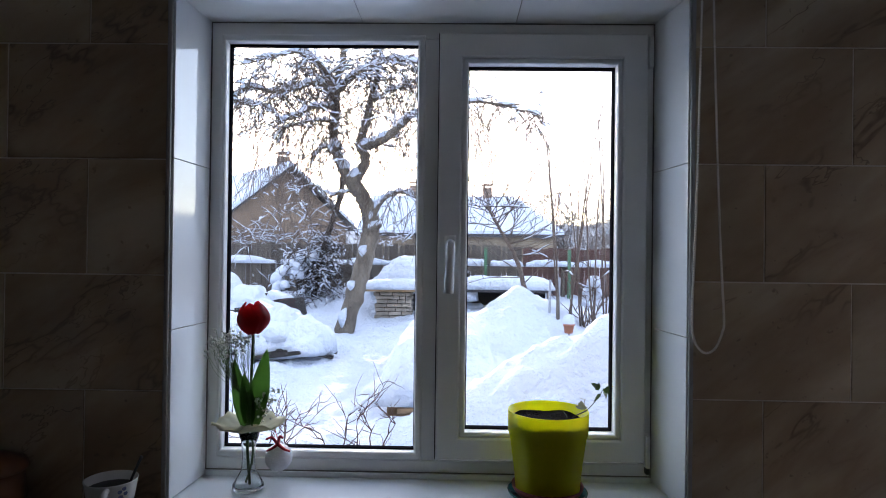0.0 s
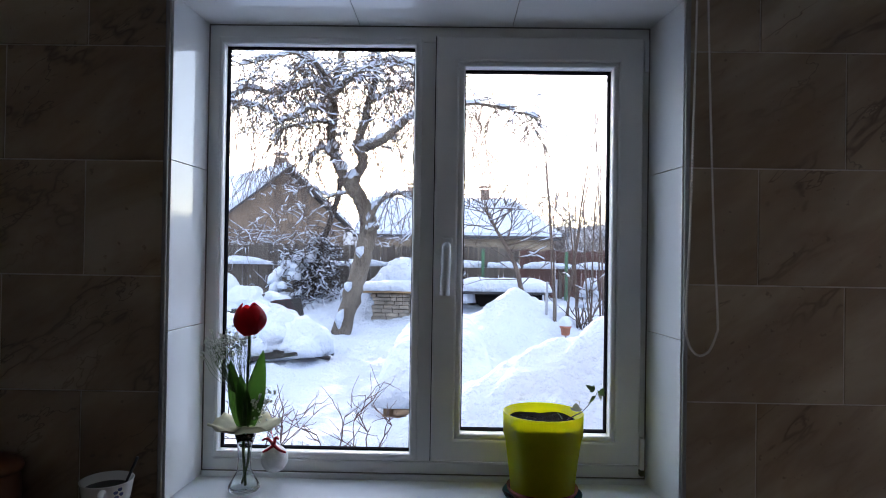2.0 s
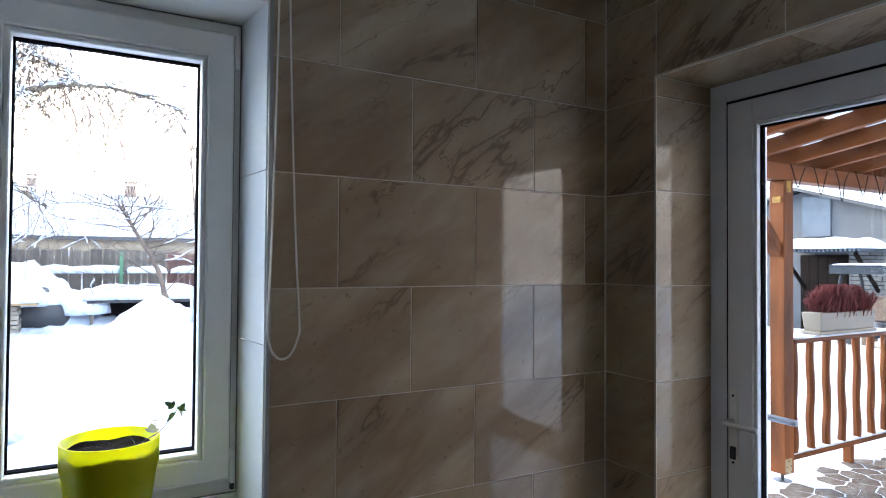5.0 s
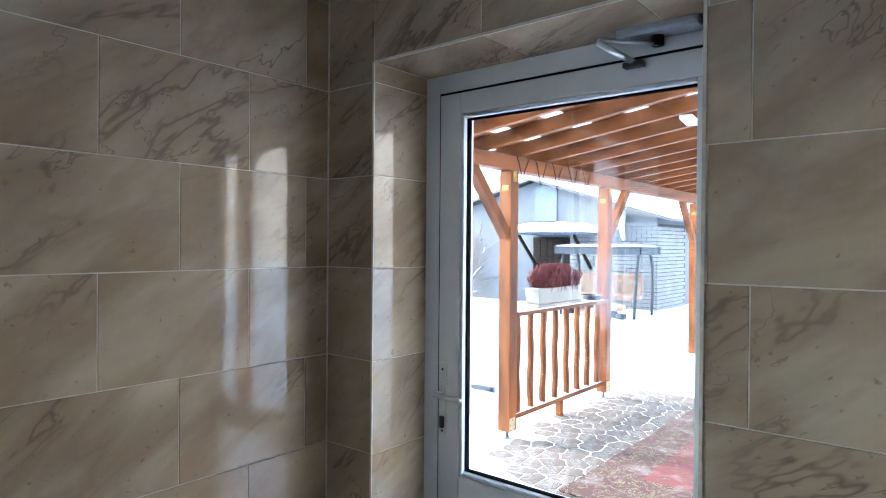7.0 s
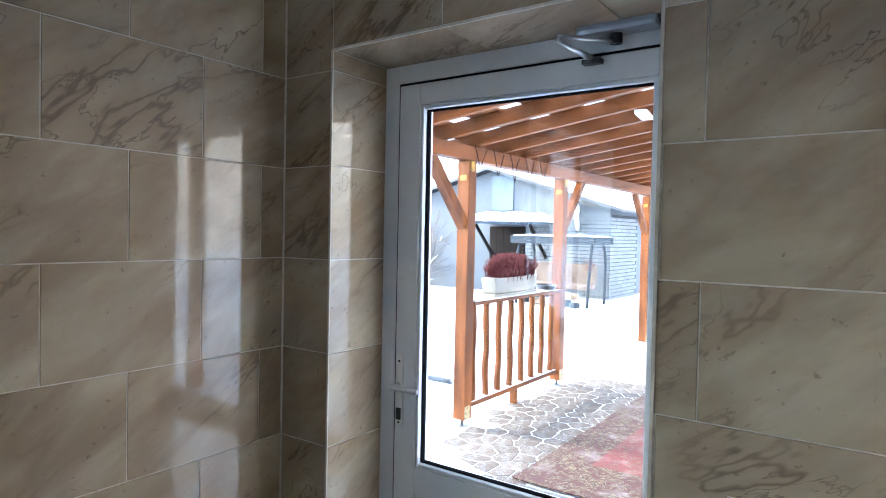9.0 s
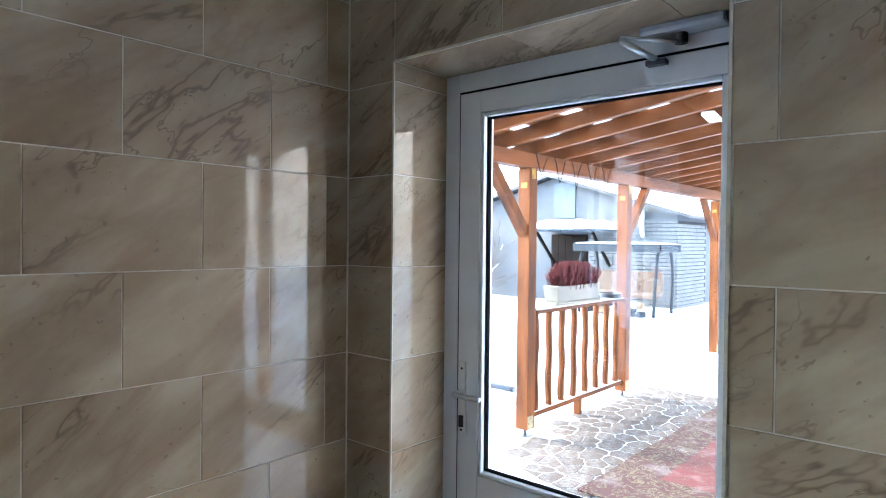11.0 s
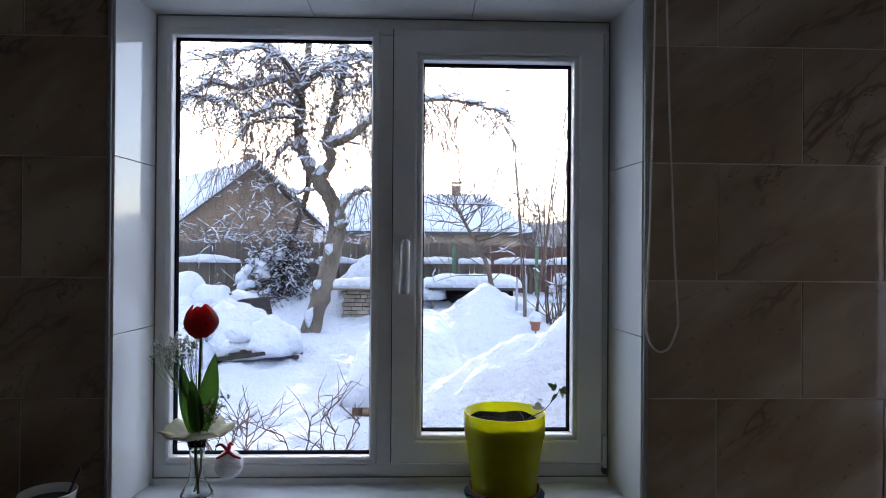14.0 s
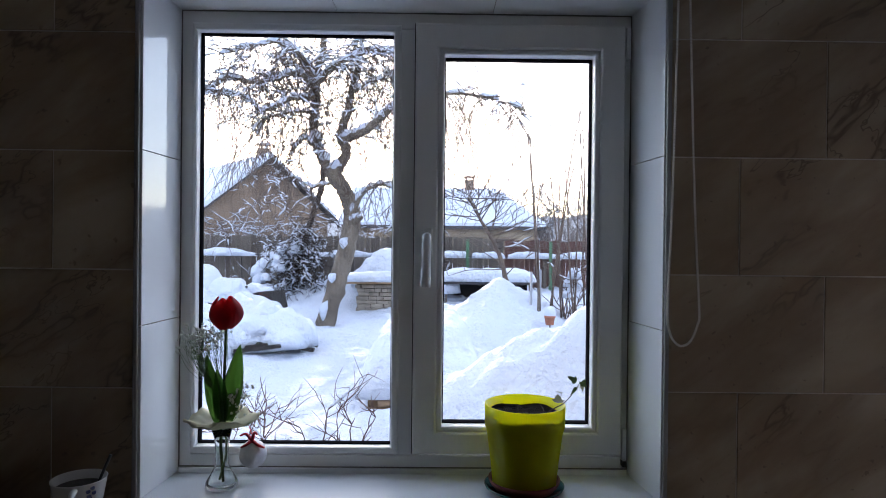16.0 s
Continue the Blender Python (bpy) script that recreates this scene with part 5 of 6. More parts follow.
# ---- neighbouring houses ----
def gable_house(name, label, loc, rz, length, width, eave, ridge, wall_mat, over=0.35):
    h = thing(name, label, "house", loc, rz)
    bm = bmesh.new()
    w = width / 2
    prof = [(-w, 0), (w, 0), (w, eave), (0, ridge - 0.12), (-w, eave)]
    a = [bm.verts.new((0, y, z)) for y, z in prof]
    b = [bm.verts.new((-length, y, z)) for y, z in prof]
    bm.faces.new(a), bm.faces.new(b[::-1])
    for k in range(5):
        j = (k + 1) % 5
        bm.faces.new((a[j], a[k], b[k], b[j]))
    part("wall", bm, wall_mat, h)
    slope = (ridge - eave) / w
    for s in (-1, 1):
        for nm, lift, th, m, ex in (("roof", 0.0, 0.10, M_DARKMETAL, over), ("roof_snow", 0.10, 0.20, M_SNOWCAP, over - 0.04)):
            bm = bmesh.new()
            yo, zo = s * (w + ex), eave - slope * ex
            pts = [(0, ridge + lift), (yo, zo + lift), (yo, zo + lift + th), (0, ridge + lift + th)]
            f = [bm.verts.new((ex, y, z)) for y, z in pts]
            g = [bm.verts.new((-length - ex, y, z)) for y, z in pts]
            bm.faces.new(f), bm.faces.new(g[::-1])
            for k in range(4):
                j = (k + 1) % 4
                bm.faces.new((f[j], f[k], g[k], g[j]))
            bmesh.ops.recalc_face_normals(bm, faces=bm.faces)
            part(nm, bm, m, h, "" if nm == "roof" else "thick snow on the roof")
    return h


def chimney(parent, x, y, z0, z1, w=0.5):
    bm = bmesh.new()
    box(bm, x - w / 2, x + w / 2, y - w / 2, y + w / 2, z0, z1, 0.02)
    c = part("chimney", bm, M_BRICK, parent, "brick chimney")
    bm = bmesh.new()
    box(bm, x - w * 0.62, x + w * 0.62, y - w * 0.62, y + w * 0.62, z1 + 0.12, z1 + 0.2, 0.02)
    for sx in (-0.4, 0.34):
        for sy in (-0.4, 0.34):
            box(bm, x + sx * w, x + sx * w + 0.05, y + sy * w, y + sy * w + 0.05, z1 - 0.01, z1 + 0.13)
    part("chimney_cap", bm, M_BRICK, c)


ha = gable_house("brick_house", "brown brick house with a steep gable and snow-covered roof", (-6.95, 26, 0), -50, 8.0, 5.6, 2.75, 5.0, M_HOUSEWALL)
chimney(ha, -0.9, 0.2, 4.6, 5.6, 0.45)
hb = thing("long_house", "low tan house with a hipped snow-covered roof behind the fence", "house", (0.5, 31, 0))
bm = boxes((-5.0, 4.6, 0.4, 6.5, 0, 2.6))
part("wall", bm, M_TANWALL, hb)
for nm, lift, m in (("roof", 0.0, M_DARKMETAL), ("roof_snow", 0.16, M_SNOWCAP)):
    bm = bmesh.new()
    v = [bm.verts.new(c) for c in ((-5.4, 0, 2.5 + lift), (5.0, 0, 2.5 + lift), (5.0, 6.9, 2.5 + lift), (-5.4, 6.9, 2.5 + lift), (-5.0, 3.4, 4.55 + lift), (2.9, 3.4, 4.55 + lift),
                                   (-5.4, 0, 2.5 + lift - 0.15), (5.0, 0, 2.5 + lift - 0.15), (5.0, 6.9, 2.5 + lift - 0.15), (-5.4, 6.9, 2.5 + lift - 0.15))]
    for q in ((0, 1, 5, 4), (1, 2, 5), (2, 3, 4, 5), (3, 0, 4), (6, 7, 1, 0), (7, 8, 2, 1), (8, 9, 3, 2), (9, 6, 0, 3), (9, 8, 7, 6)):
        bm.faces.new([v[i] for i in q])
    part(nm, bm, m, hb, "" if nm == "roof" else "thick snow on the roof")
chimney(hb, 1.35, 3.4, 4.3, 5.15, 0.5)
chimney(hb, -2.75, 3.4, 4.3, 5.25, 0.4)
M_WINDARK = mat("dark_window_glass", (0.03, 0.035, 0.04), 0.1)

# ---- the veranda ----
PZ = -0.262
FZ = PZ - 0.05      # paving level
M_FLAG = mat("snow_dusted_flagstone", (0.098, 0.078, 0.066), 0.9, var=0.2, scale=45, color2=(0.165, 0.15, 0.135), bump=0.4, bump_scale=40, spec=0.1, space="Object", per_object=0.15, ramp_at=(0.40, 0.53))
M_RUG = bpy.data.materials.new("red_patterned_rug")
M_RUG.use_nodes = True


def rug_material(m, ground, leaf, line):
    n, l = m.node_tree.nodes, m.node_tree.links
    b = n["Principled BSDF"]
    tc = n.new("ShaderNodeTexCoord")
    n1, n2, v1 = n.new("ShaderNodeTexNoise"), n.new("ShaderNodeTexNoise"), n.new("ShaderNodeTexVoronoi")
    n1.inputs["Scale"].default_value, n1.inputs["Detail"].default_value, n1.inputs["Distortion"].default_value = 7.5, 6, 2.2
    n2.inputs["Scale"].default_value, n2.inputs["Detail"].default_value = 4.5, 8
    v1.inputs["Scale"].default_value = 3.0
    for t in (n1, n2, v1):
        l.new(tc.outputs["Object"], t.inputs["Vector"])
    r1 = n.new("ShaderNodeValToRGB")
    e = r1.color_ramp.elements
    r1.color_ramp.interpolation = 'CONSTANT'
    e[0].position, e[0].color = 0.0, (*ground, 1)
    e[1].position, e[1].color = 0.50, (*leaf, 1)
    k = e.new(0.545)
    k.color = (*line, 1)
    k = e.new(0.565)
    k.color = (*ground, 1)
    k = e.new(0.63)
    k.color = (*leaf, 1)
    l.new(n1.outputs[0], r1.inputs[0])
    sn = n.new("ShaderNodeMapRange")
    sn.inputs[1].default_value, sn.inputs[2].default_value, sn.inputs[3].default_value, sn.inputs[4].default_value = 0.52, 0.74, 0.0, 0.14
    l.new(n2.outputs[0], sn.inputs[0])
    mx = n.new("ShaderNodeMix")
    mx.data_type = 'RGBA'
    l.new(sn.outputs[0], mx.inputs[0]), l.new(r1.outputs[0], mx.inputs[6])
    mx.inputs[7].default_value = (0.62, 0.63, 0.66, 1)
    l.new(mx.outputs[2], b.inputs["Base Color"])
    b.inputs["Roughness"].default_value = 0.95


rug_material(M_RUG, (0.095, 0.013, 0.012), (0.066, 0.014, 0.012), (0.105, 0.075, 0.044))
M_RUGB = bpy.data.materials.new("floral_rug_border")
M_RUGB.use_nodes = True
rug_material(M_RUGB, (0.045, 0.011, 0.009), (0.098, 0.073, 0.040), (0.016, 0.010, 0.008))
rug = thing("rug", "worn red floral rug with a beige leaf border, dusted with snow", "rug", (6.2, 1.05, FZ + 0.034))


def sheet(bm, x0, x1, y0, y1, z, th, step=0.12, amp=0.008):
    nxs, nys = max(1, int((x1 - x0) / step)), max(1, int((y1 - y0) / step))
    g = [[bm.verts.new((x0 + (x1 - x0) * i / nxs, y0 + (y1 - y0) * j / nys, z + amp * noise.noise(Vector((x0 + (x1 - x0) * i / nxs, y0 + (y1 - y0) * j / nys, 4)) * 2.3))) for i in range(nxs + 1)] for j in range(nys + 1)]
    fs = [bm.faces.new((a[i], a[i + 1], b[i + 1], b[i])) for a, b in zip(g, g[1:]) for i in range(nxs)]
    r = bmesh.ops.extrude_face_region(bm, geom=fs)
    bmesh.ops.translate(bm, verts=[v for v in r["geom"] if isinstance(v, bmesh.types.BMVert)], vec=(0, 0, th))


bm = bmesh.new()
sheet(bm, -1.15, 2.0, -0.95, 0.68, 0.0, 0.010)
part("field", bm, M_RUG, rug, "red field", smooth=False)
bm = bmesh.new()
sheet(bm, -1.75, 2.6, -1.35, -0.95, 0.0, 0.010), sheet(bm, -1.75, 2.6, 0.68, 1.05, 0.0, 0.010), sheet(bm, -1.75, -1.15, -0.95, 0.68, 0.0, 0.010), sheet(bm, 2.0, 2.6, -0.95, 0.68, 0.0, 0.010)
part("border", bm, M_RUGB, rug, "beige leaf border")

M_PAVER = mat("grey_paver", (0.16, 0.155, 0.15), 0.9, var=0.15, scale=12, bump=0.3)


M_ZINC = mat("yellow_zinc", (0.46, 0.36, 0.20), 0.5, 0.4)
M_TAPE = mat("yellow_tape", (0.42, 0.23, 0.012), 0.5, var=0.3, scale=30)


def post(x, y, brace_side, top=2.464):
    p = thing("veranda_post", "orange-stained timber veranda post on a steel foot", "post", (x, y, PZ), group="veranda posts")
    bm = bmesh.new()
    box(bm, -0.064, 0.064, -0.064, 0.064, 0.03, top, 0.006)
    part("post", bm, M_PINE, p)
    part("foot_pin", lathe([(0, -0.05), (0.075, -0.05), (0.075, -0.035), (0.014, -0.030), (0.014, 0.04), (0, 0.04)], 14), M_DARKMETAL, p)
    bm = bmesh.new()
    box(bm, -0.060, 0.030, -0.0675, -0.0645, 0.035, 0.16, 0.001)
    br = part("bracket", bm, M_ZINC, p, "zinc fixing bracket")
    for bx, bz in ((-0.045, 0.05), (0.015, 0.05), (-0.045, 0.095), (0.015, 0.095), (-0.015, 0.14)):
        part("screw", lathe([(0, 0), (0.007, 0), (0.007, 0.003), (0, 0.004)], 8), M_DARKMETAL, br, m=pose(bx, -0.0675, bz, 90, 0, 0))
    for bx, z0, z1 in ((-0.0675, top - 0.185, top - 0.135),):
        part("bracket", boxes((bx, bx + 0.003, -0.035, 0.035, z0, z1)), M_TAPE, p, "yellow tag at the post head")
    part("bracket", boxes((-0.03, 0.03, -0.0675, -0.0645, top - 0.10, top - 0.004)), M_TAPE, p, "yellow tag at the post head")
    bm = bmesh.new()
    box(bm, -0.045, 0.045, -0.045, 0.045, -0.42, 0.42, 0.005, m=pose(brace_side * 0.335, 0, top - 0.294, 0, brace_side * 42, 0))
    part("brace", bm, M_PINE, p)
    return p


post(5.33, 3.135, -1), post(7.40, 3.135, 1), post(10.9, 3.2, -1)
# the row of posts on the far side, seen mirrored in the tiles
for x in (4.37, 6.42, 8.47):
    post(x, -2.9, 1, 3.30)
beam_far = thing("veranda_beam", "long orange-stained timber beam carrying the veranda roof", "beam", (4.3, -2.9, 3.04))
bm = bmesh.new()
box(bm, -0.9, 8.6, -0.066, 0.066, 0, 0.135, 0.006)
part("beam", bm, M_PINE_X, beam_far)
beam = thing("veranda_beam", "long orange-stained timber beam carrying the veranda roof", "beam", (4.3, 3.14, 2.205))
bm = bmesh.new()
box(bm, -0.9, 8.6, -0.066, 0.066, 0, 0.135, 0.006)
part("beam", bm, M_PINE_X, beam)
for k in range(5):
    x0 = 1.05 + k * 0.33
    t = Tubes()
    t.add(smooth_path([(x0, -0.075, 0.14), (x0 + 0.02, -0.09, 0.05), (x0 + 0.06, -0.1, -0.06 - 0.04 * (k % 3)), (x0 + 0.12, -0.09, 0.02 - 0.05 * (k % 2)), (x0 + 0.2, -0.08, 0.12)], 5), 0.004, 5)
    link_mesh("cable", t.mesh("cable"), M_GASKET, beam, "thin dark loose cable")
me_r = bpy.data.meshes.new("rafter")
bm = bmesh.new()
box(bm, -0.03, 0.03, -6.4, 0.28, 0.0, 0.118, 0.005)
bm.to_mesh(me_r), bm.free()
me_r.materials.append(M_PINE_Y)
roof = thing("veranda_roof", "veranda roof of orange-stained rafters and boards under translucent sheets", "roof", (4.3, 3.14, 2.342))
for k in range(20):
    link_mesh("rafter", me_r, None, roof, "", pose(-1.42 + k * 0.51, 0, 0, -8, 0, 0))
me_b = bpy.data.meshes.new("deck_board")
bm = bmesh.new()
box(bm, -1.8, 8.6, -0.15, 0.15, 0.0, 0.022, 0.003)
bm.to_mesh(me_b), bm.free()
me_b.materials.append(M_PINE_X)
for k in range(13):
    y = 0.05 - k * 0.50
    link_mesh("deck_board", me_b, None, roof, "", pose(0, y, 0.121 - y * math.tan(radians(8)), -8, 0, 0))
M_SHEET = translucent_material("milky_roof_sheet", (0.56, 0.60, 0.65), 0.75, 0.5, 0.04)
bm = bmesh.new()
for i in range(104):
    x0 = -1.8 + i * 0.1
    box(bm, x0, x0 + 0.1, -6.4, 0.45, 0.0 + 0.012 * (i % 2), 0.006 + 0.012 * (i % 2))
part("roof_sheet", bm, M_SHEET, roof, "translucent corrugated sheet", m=pose(0, 0, 0.150, -8, 0, 0))
lamp = thing("ceiling_lamp", "flat white lamp under the veranda rafters", "lamp", (5.62, 1.58, 2.535))
bm = bmesh.new()
box(bm, -0.17, 0.17, -0.05, 0.05, -0.012, 0.022, 0.008, m=pose(0, 0, 0, 0, 0, 8))
part("housing", bm, M_PVC, lamp)

railing = thing("veranda_railing", "orange-stained timber railing with wavy-edged balusters, snow on the rail", "railing", (5.33, 3.135, PZ))
bm = bmesh.new()
box(bm, 0.07, 2.0, -0.075, 0.075, 1.10, 1.135, 0.006)
part("top_rail", bm, M_PINE_X, railing)
bm = bmesh.new()
box(bm, 0.07, 2.0, -0.035, 0.035, 0.12, 0.165, 0.006)
part("bottom_rail", bm, M_PINE_X, railing)
snow_cap(railing, 0.08, 1.98, -0.07, 0.07, 1.136, 0.018, 71, 14, 0.0, power=6)
snow_cap(railing, 0.08, 1.98, -0.035, 0.035, 0.166, 0.016, 72, 14, 0.0, power=6)
bm = bmesh.new()
box(bm, 0.97, 1.03, -0.035, 0.035, -0.05, 0.12, 0.006)
part("leg", bm, M_PINE, railing)
for k in range(8):
    bm = bmesh.new()
    g = []
    for i in range(13):
        z = 0.165 + (1.10 - 0.165) * i / 12
        off, w = 0.010 * math.sin(i * 0.9 + k * 1.7), 0.034 + 0.007 * math.sin(i * 1.3 + k * 2.9)
        g.append([bm.verts.new((off + sx * w, sy * 0.030, z)) for sx, sy in ((-1, -0.45), (-0.45, -1), (0.45, -1), (1, -0.45), (1, 0.45), (0.45, 1), (-0.45, 1), (-1, 0.45))])
    for a, b in zip(g, g[1:]):
        for i in range(8):
            bm.faces.new((a[i], a[(i + 1) % 8], b[(i + 1) % 8], b[i]))
    bm.faces.new(g[0][::-1]), bm.faces.new(g[-1])
    part("baluster", bm, M_PINE, railing, m=pose(0.16 + k * 0.245, 0, 0))
planter = thing("planter", "long cream plastic window-box planter standing on the railing", "planter", (6.20, 3.135, PZ + 1.154))
M_CREAM = mat("cream_plastic", (0.20, 0.185, 0.15), 0.5)
bm = bmesh.new()
box(bm, -0.46, 0.46, -0.085, 0.085, 0.0, 0.03, 0.008)
for v in box(bm, -0.425, 0.425, -0.075, 0.075, 0.031, 0.19, 0.008).verts:
    if v.co.z > 0.1:
        v.co.x *= 1.06
        v.co.y *= 1.15
part("box", bm, M_CREAM, planter)
heather = thing("heather", "bushy reddish heather growing in the planter", "heather", (6.20, 3.135, PZ + 1.30))
M_HEATHER = mat("heather_red", (0.075, 0.016, 0.019), 0.95, spec=0.1, color2=(0.16, 0.055, 0.055), var=0.35, scale=40)
tb = Tubes()
rh = random.Random(4)
for _ in range(1500):
    x = rh.uniform(-0.34, 0.34)
    b0 = Vector((x, rh.gauss(0, 0.035), 0.0))
    d = Vector((x * 0.05 + rh.gauss(0, 0.025), rh.gauss(0, 0.035), rh.uniform(0.15, 0.29) * (1 - 0.5 * (abs(x) / 0.40) ** 3)))
    q = [b0, b0 + d * 0.5, b0 + d]
    tb.add(q, [0.003, 0.006, 0.004], 3)
    for _ in range(3):
        e = b0 + d * rh.uniform(0.4, 0.9)
        tb.add([e, e + Vector((rh.gauss(0, 0.03), rh.gauss(0, 0.03), 0.045))], [0.005, 0.002], 3)
link_mesh("foliage", tb.mesh("foliage"), M_HEATHER, heather)
hat = thing("ashtray", "dark snow-topped dish on the railing", "dish", (7.05, 3.135, PZ + 1.152))
part("dish", lathe([(0, 0), (0.11, 0), (0.13, 0.05), (0.12, 0.055), (0.10, 0.02), (0, 0.02)], 20), M_DARKMETAL, hat)

# ---- the shed across the yard ----
SX = 17.0
M_RENDER = mat("grey_render", (0.085, 0.090, 0.095), 0.9, var=0.08, scale=3, bump=0.15)
M_WBRICK = mat("pale_silicate_brick", (0.135, 0.137, 0.137), 0.85, var=0.12, scale=20, bump=0.2)
M_SHEETMETAL = mat("galvanised_sheet", (0.075, 0.095, 0.118), 0.5, 0.2, var=0.15, scale=8)
M_BROWN = mat("dark_brown_boards", (0.010, 0.007, 0.006), 0.9, spec=0.1, var=0.3, scale=8, stretch=(1, 1, 0.2))
shed = thing("garden_shed", "grey rendered outbuilding with pale brick corner and snowy roof", "outbuilding", (SX, 9.2, -0.3))
# local: front wall at x=0, y from -3.1 to 3.4
bm = bmesh.new()
prof = [(-3.1, 0), (3.4, 0), (3.4, 3.0), (0.7, 3.75), (-3.1, 2.60)]
a = [bm.verts.new((0, y, z)) for y, z in prof]
b = [bm.verts.new((7.0, y, z)) for y, z in prof]
bm.faces.new(a[::-1]), bm.faces.new(b)
for k in range(5):
    j = (k + 1) % 5
    bm.faces.new((a[k], a[j], b[j], b[k]))
bmesh.ops.recalc_face_normals(bm, faces=bm.faces)
part("wall", bm, M_RENDER, shed)
for pts in ([(0.7, 3.78), (-3.55, 2.48)], [(0.7, 3.78), (3.8, 2.92)]):
    for nm, lift, th, m in (("roof", 0, 0.08, M_DARKMETAL), ("roof_snow", 0.08, 0.22, M_SNOWCAP)):
        bm = bmesh.new()
        (y0, z0), (y1, z1) = pts
        quad = [(y0, z0 + lift), (y1, z1 + lift), (y1, z1 + lift + th), (y0, z0 + lift + th)]
        f = [bm.verts.new((-0.35, y, z)) for y, z in quad]
        g = [bm.verts.new((7.3, y, z)) for y, z in quad]
        bm.faces.new(f), bm.faces.new(g[::-1])
        for k in range(4):
            j = (k + 1) % 4
            bm.faces.new((f[j], f[k], g[k], g[j]))
        bmesh.ops.recalc_face_normals(bm, faces=bm.faces)
        part(nm, bm, m, shed, "" if nm == "roof" else "thick snow on the roof")
# pale brickwork at the corner: front and side
vs, fs = [], []


def add_brick(x0, x1, y0, y1, z0, z1):
    o = len(vs)
    vs.extend([(x, y, z) for z in (z0, z1) for y in (y0, y1) for x in (x0, x1)])
    fs.extend([tuple(o + i for i in q) for q in ((0, 2, 3, 1), (4, 5, 7, 6), (0, 1, 5, 4), (2, 6, 7, 3), (0, 4, 6, 2), (1, 3, 7, 5))])


for r in range(23):
    z = 0.05 + r * 0.105
    y = -3.1 - (0.14 if r % 2 else 0)
    while y < -0.55 and z < 2.38:
        add_brick(-0.03 - 0.012 * ((r * 7 + int(y * 9)) % 3), 0.02, max(y, -3.12), min(y + 0.255, -0.52), z, z + 0.083)
        y += 0.28
    x = -0.03 - (0.14 if r % 2 else 0)
    while x < 2.0 and z < 2.36:
        add_brick(max(x, -0.03), x + 0.255, -3.13, -3.09, z, z + 0.083)
        x += 0.28
part("mortar", boxes((-0.012, 0.01, -3.105, -0.53, 0.05, 2.44), (0.0, 2.2, -3.112, -3.09, 0.05, 2.42)), mat("dark_mortar", (0.035, 0.036, 0.038), 0.95, var=0.3, scale=6), shed, "dark mortar")
me = bpy.data.meshes.new("brickwork")
me.from_pydata(vs, [], fs)
ob = link_mesh("brickwork", me, M_WBRICK, shed, "pale silicate brickwork")
ob["kind"] = "stuff"
bm = bmesh.new()
box(bm, -0.05, 0.03, -0.50, 0.72, 0.05, 2.05, 0.01)
dr = part("door", bm, M_BROWN, shed, "dark brown boarded door")
for k in range(5):
    part("board", boxes((-0.065, -0.05, -0.46 + k * 0.23, -0.24 + k * 0.23, 0.1, 2.0)), M_BROWN, dr)
part("gable_hatch", boxes((-0.04, 0.02, -0.07, 0.67, 2.54, 3.60)), M_SHEETMETAL, shed, "blue-grey sheet metal gable hatch")
bm = boxes((-1.3, 0.05, -1.45, 0.72, 2.16, 2.21))
awn = part("awning", bm, M_DARKMETAL, shed, "corrugated awning")
bm = bmesh.new()
for i in range(22):
    box(bm, -1.35, 0.0, -1.44 + i * 0.1, -1.39 + i * 0.1, 2.12, 2.165)
part("corrugation", bm, M_SHEETMETAL, awn)
snow_cap(shed, -1.4, 0.05, -1.5, 0.76, 2.21, 0.24, 80, 18, 0.03, power=5)
for y in (-1.2, 0.58):
    bm = bmesh.new()
    box(bm, -0.04, 0.04, -0.03, 0.03, 0, 1.4, m=pose(-0.05, y, 1.15, 0, -48, 0))
    part("awning_strut", bm, M_BROWN, shed)
part("satellite_dish", lathe([(0, 0.06), (0.22, 0.045), (0.42, 0.0), (0.43, -0.01), (0.22, 0.03), (0, 0.045)], 24), M_PVC, shed, "white satellite dish seen nearly edge on", smooth=True, m=pose(-0.30, -2.27, 2.38, 0, 90, 101))
wd = part("window", boxes((3.2, 4.1, -3.14, -3.09, 1.0, 2.1)), M_PVC, shed)
part("window_glass", boxes((3.28, 4.02, -3.15, -3.10, 1.08, 2.02)), M_WINDARK, wd)

# garden swing with canopy
M_CANVAS = mat("dark_canvas", (0.035, 0.04, 0.045), 0.95, spec=0.1)
swing = thing("garden_swing", "covered garden swing seat with a snowy canopy and heaped cushions", "garden swing", (15.2, 6.72, -0.25))
for y in (-0.95, 0.95):
    for dx in (-0.55, 0.55):
        tube_part("leg", [(dx, y * 1.02, 0.0), (dx * 0.95, y * 1.05, 0.9), (dx * 0.75, y * 1.05, 1.45), (dx * 0.3, y, 1.72)], 0.036, M_CANVAS, swing, sides=8)
bm = bmesh.new()
box(bm, -0.62, 0.62, -1.15, 1.15, 1.70, 1.75, 0.01)
part("canopy", bm, M_CANVAS, swing)
bm = bmesh.new()
for x in (-0.62, 0.60):
    box(bm, x, x + 0.02, -1.15, 1.15, 1.55, 1.70)
for y in (-1.15, 1.13):
    box(bm, -0.62, 0.62, y, y + 0.02, 1.55, 1.70)
part("canopy_valance", bm, M_CANVAS, swing)
snow_cap(swing, -0.64, 0.64, -1.17, 1.17, 1.75, 0.035, 90, 12, 0.01, power=5)
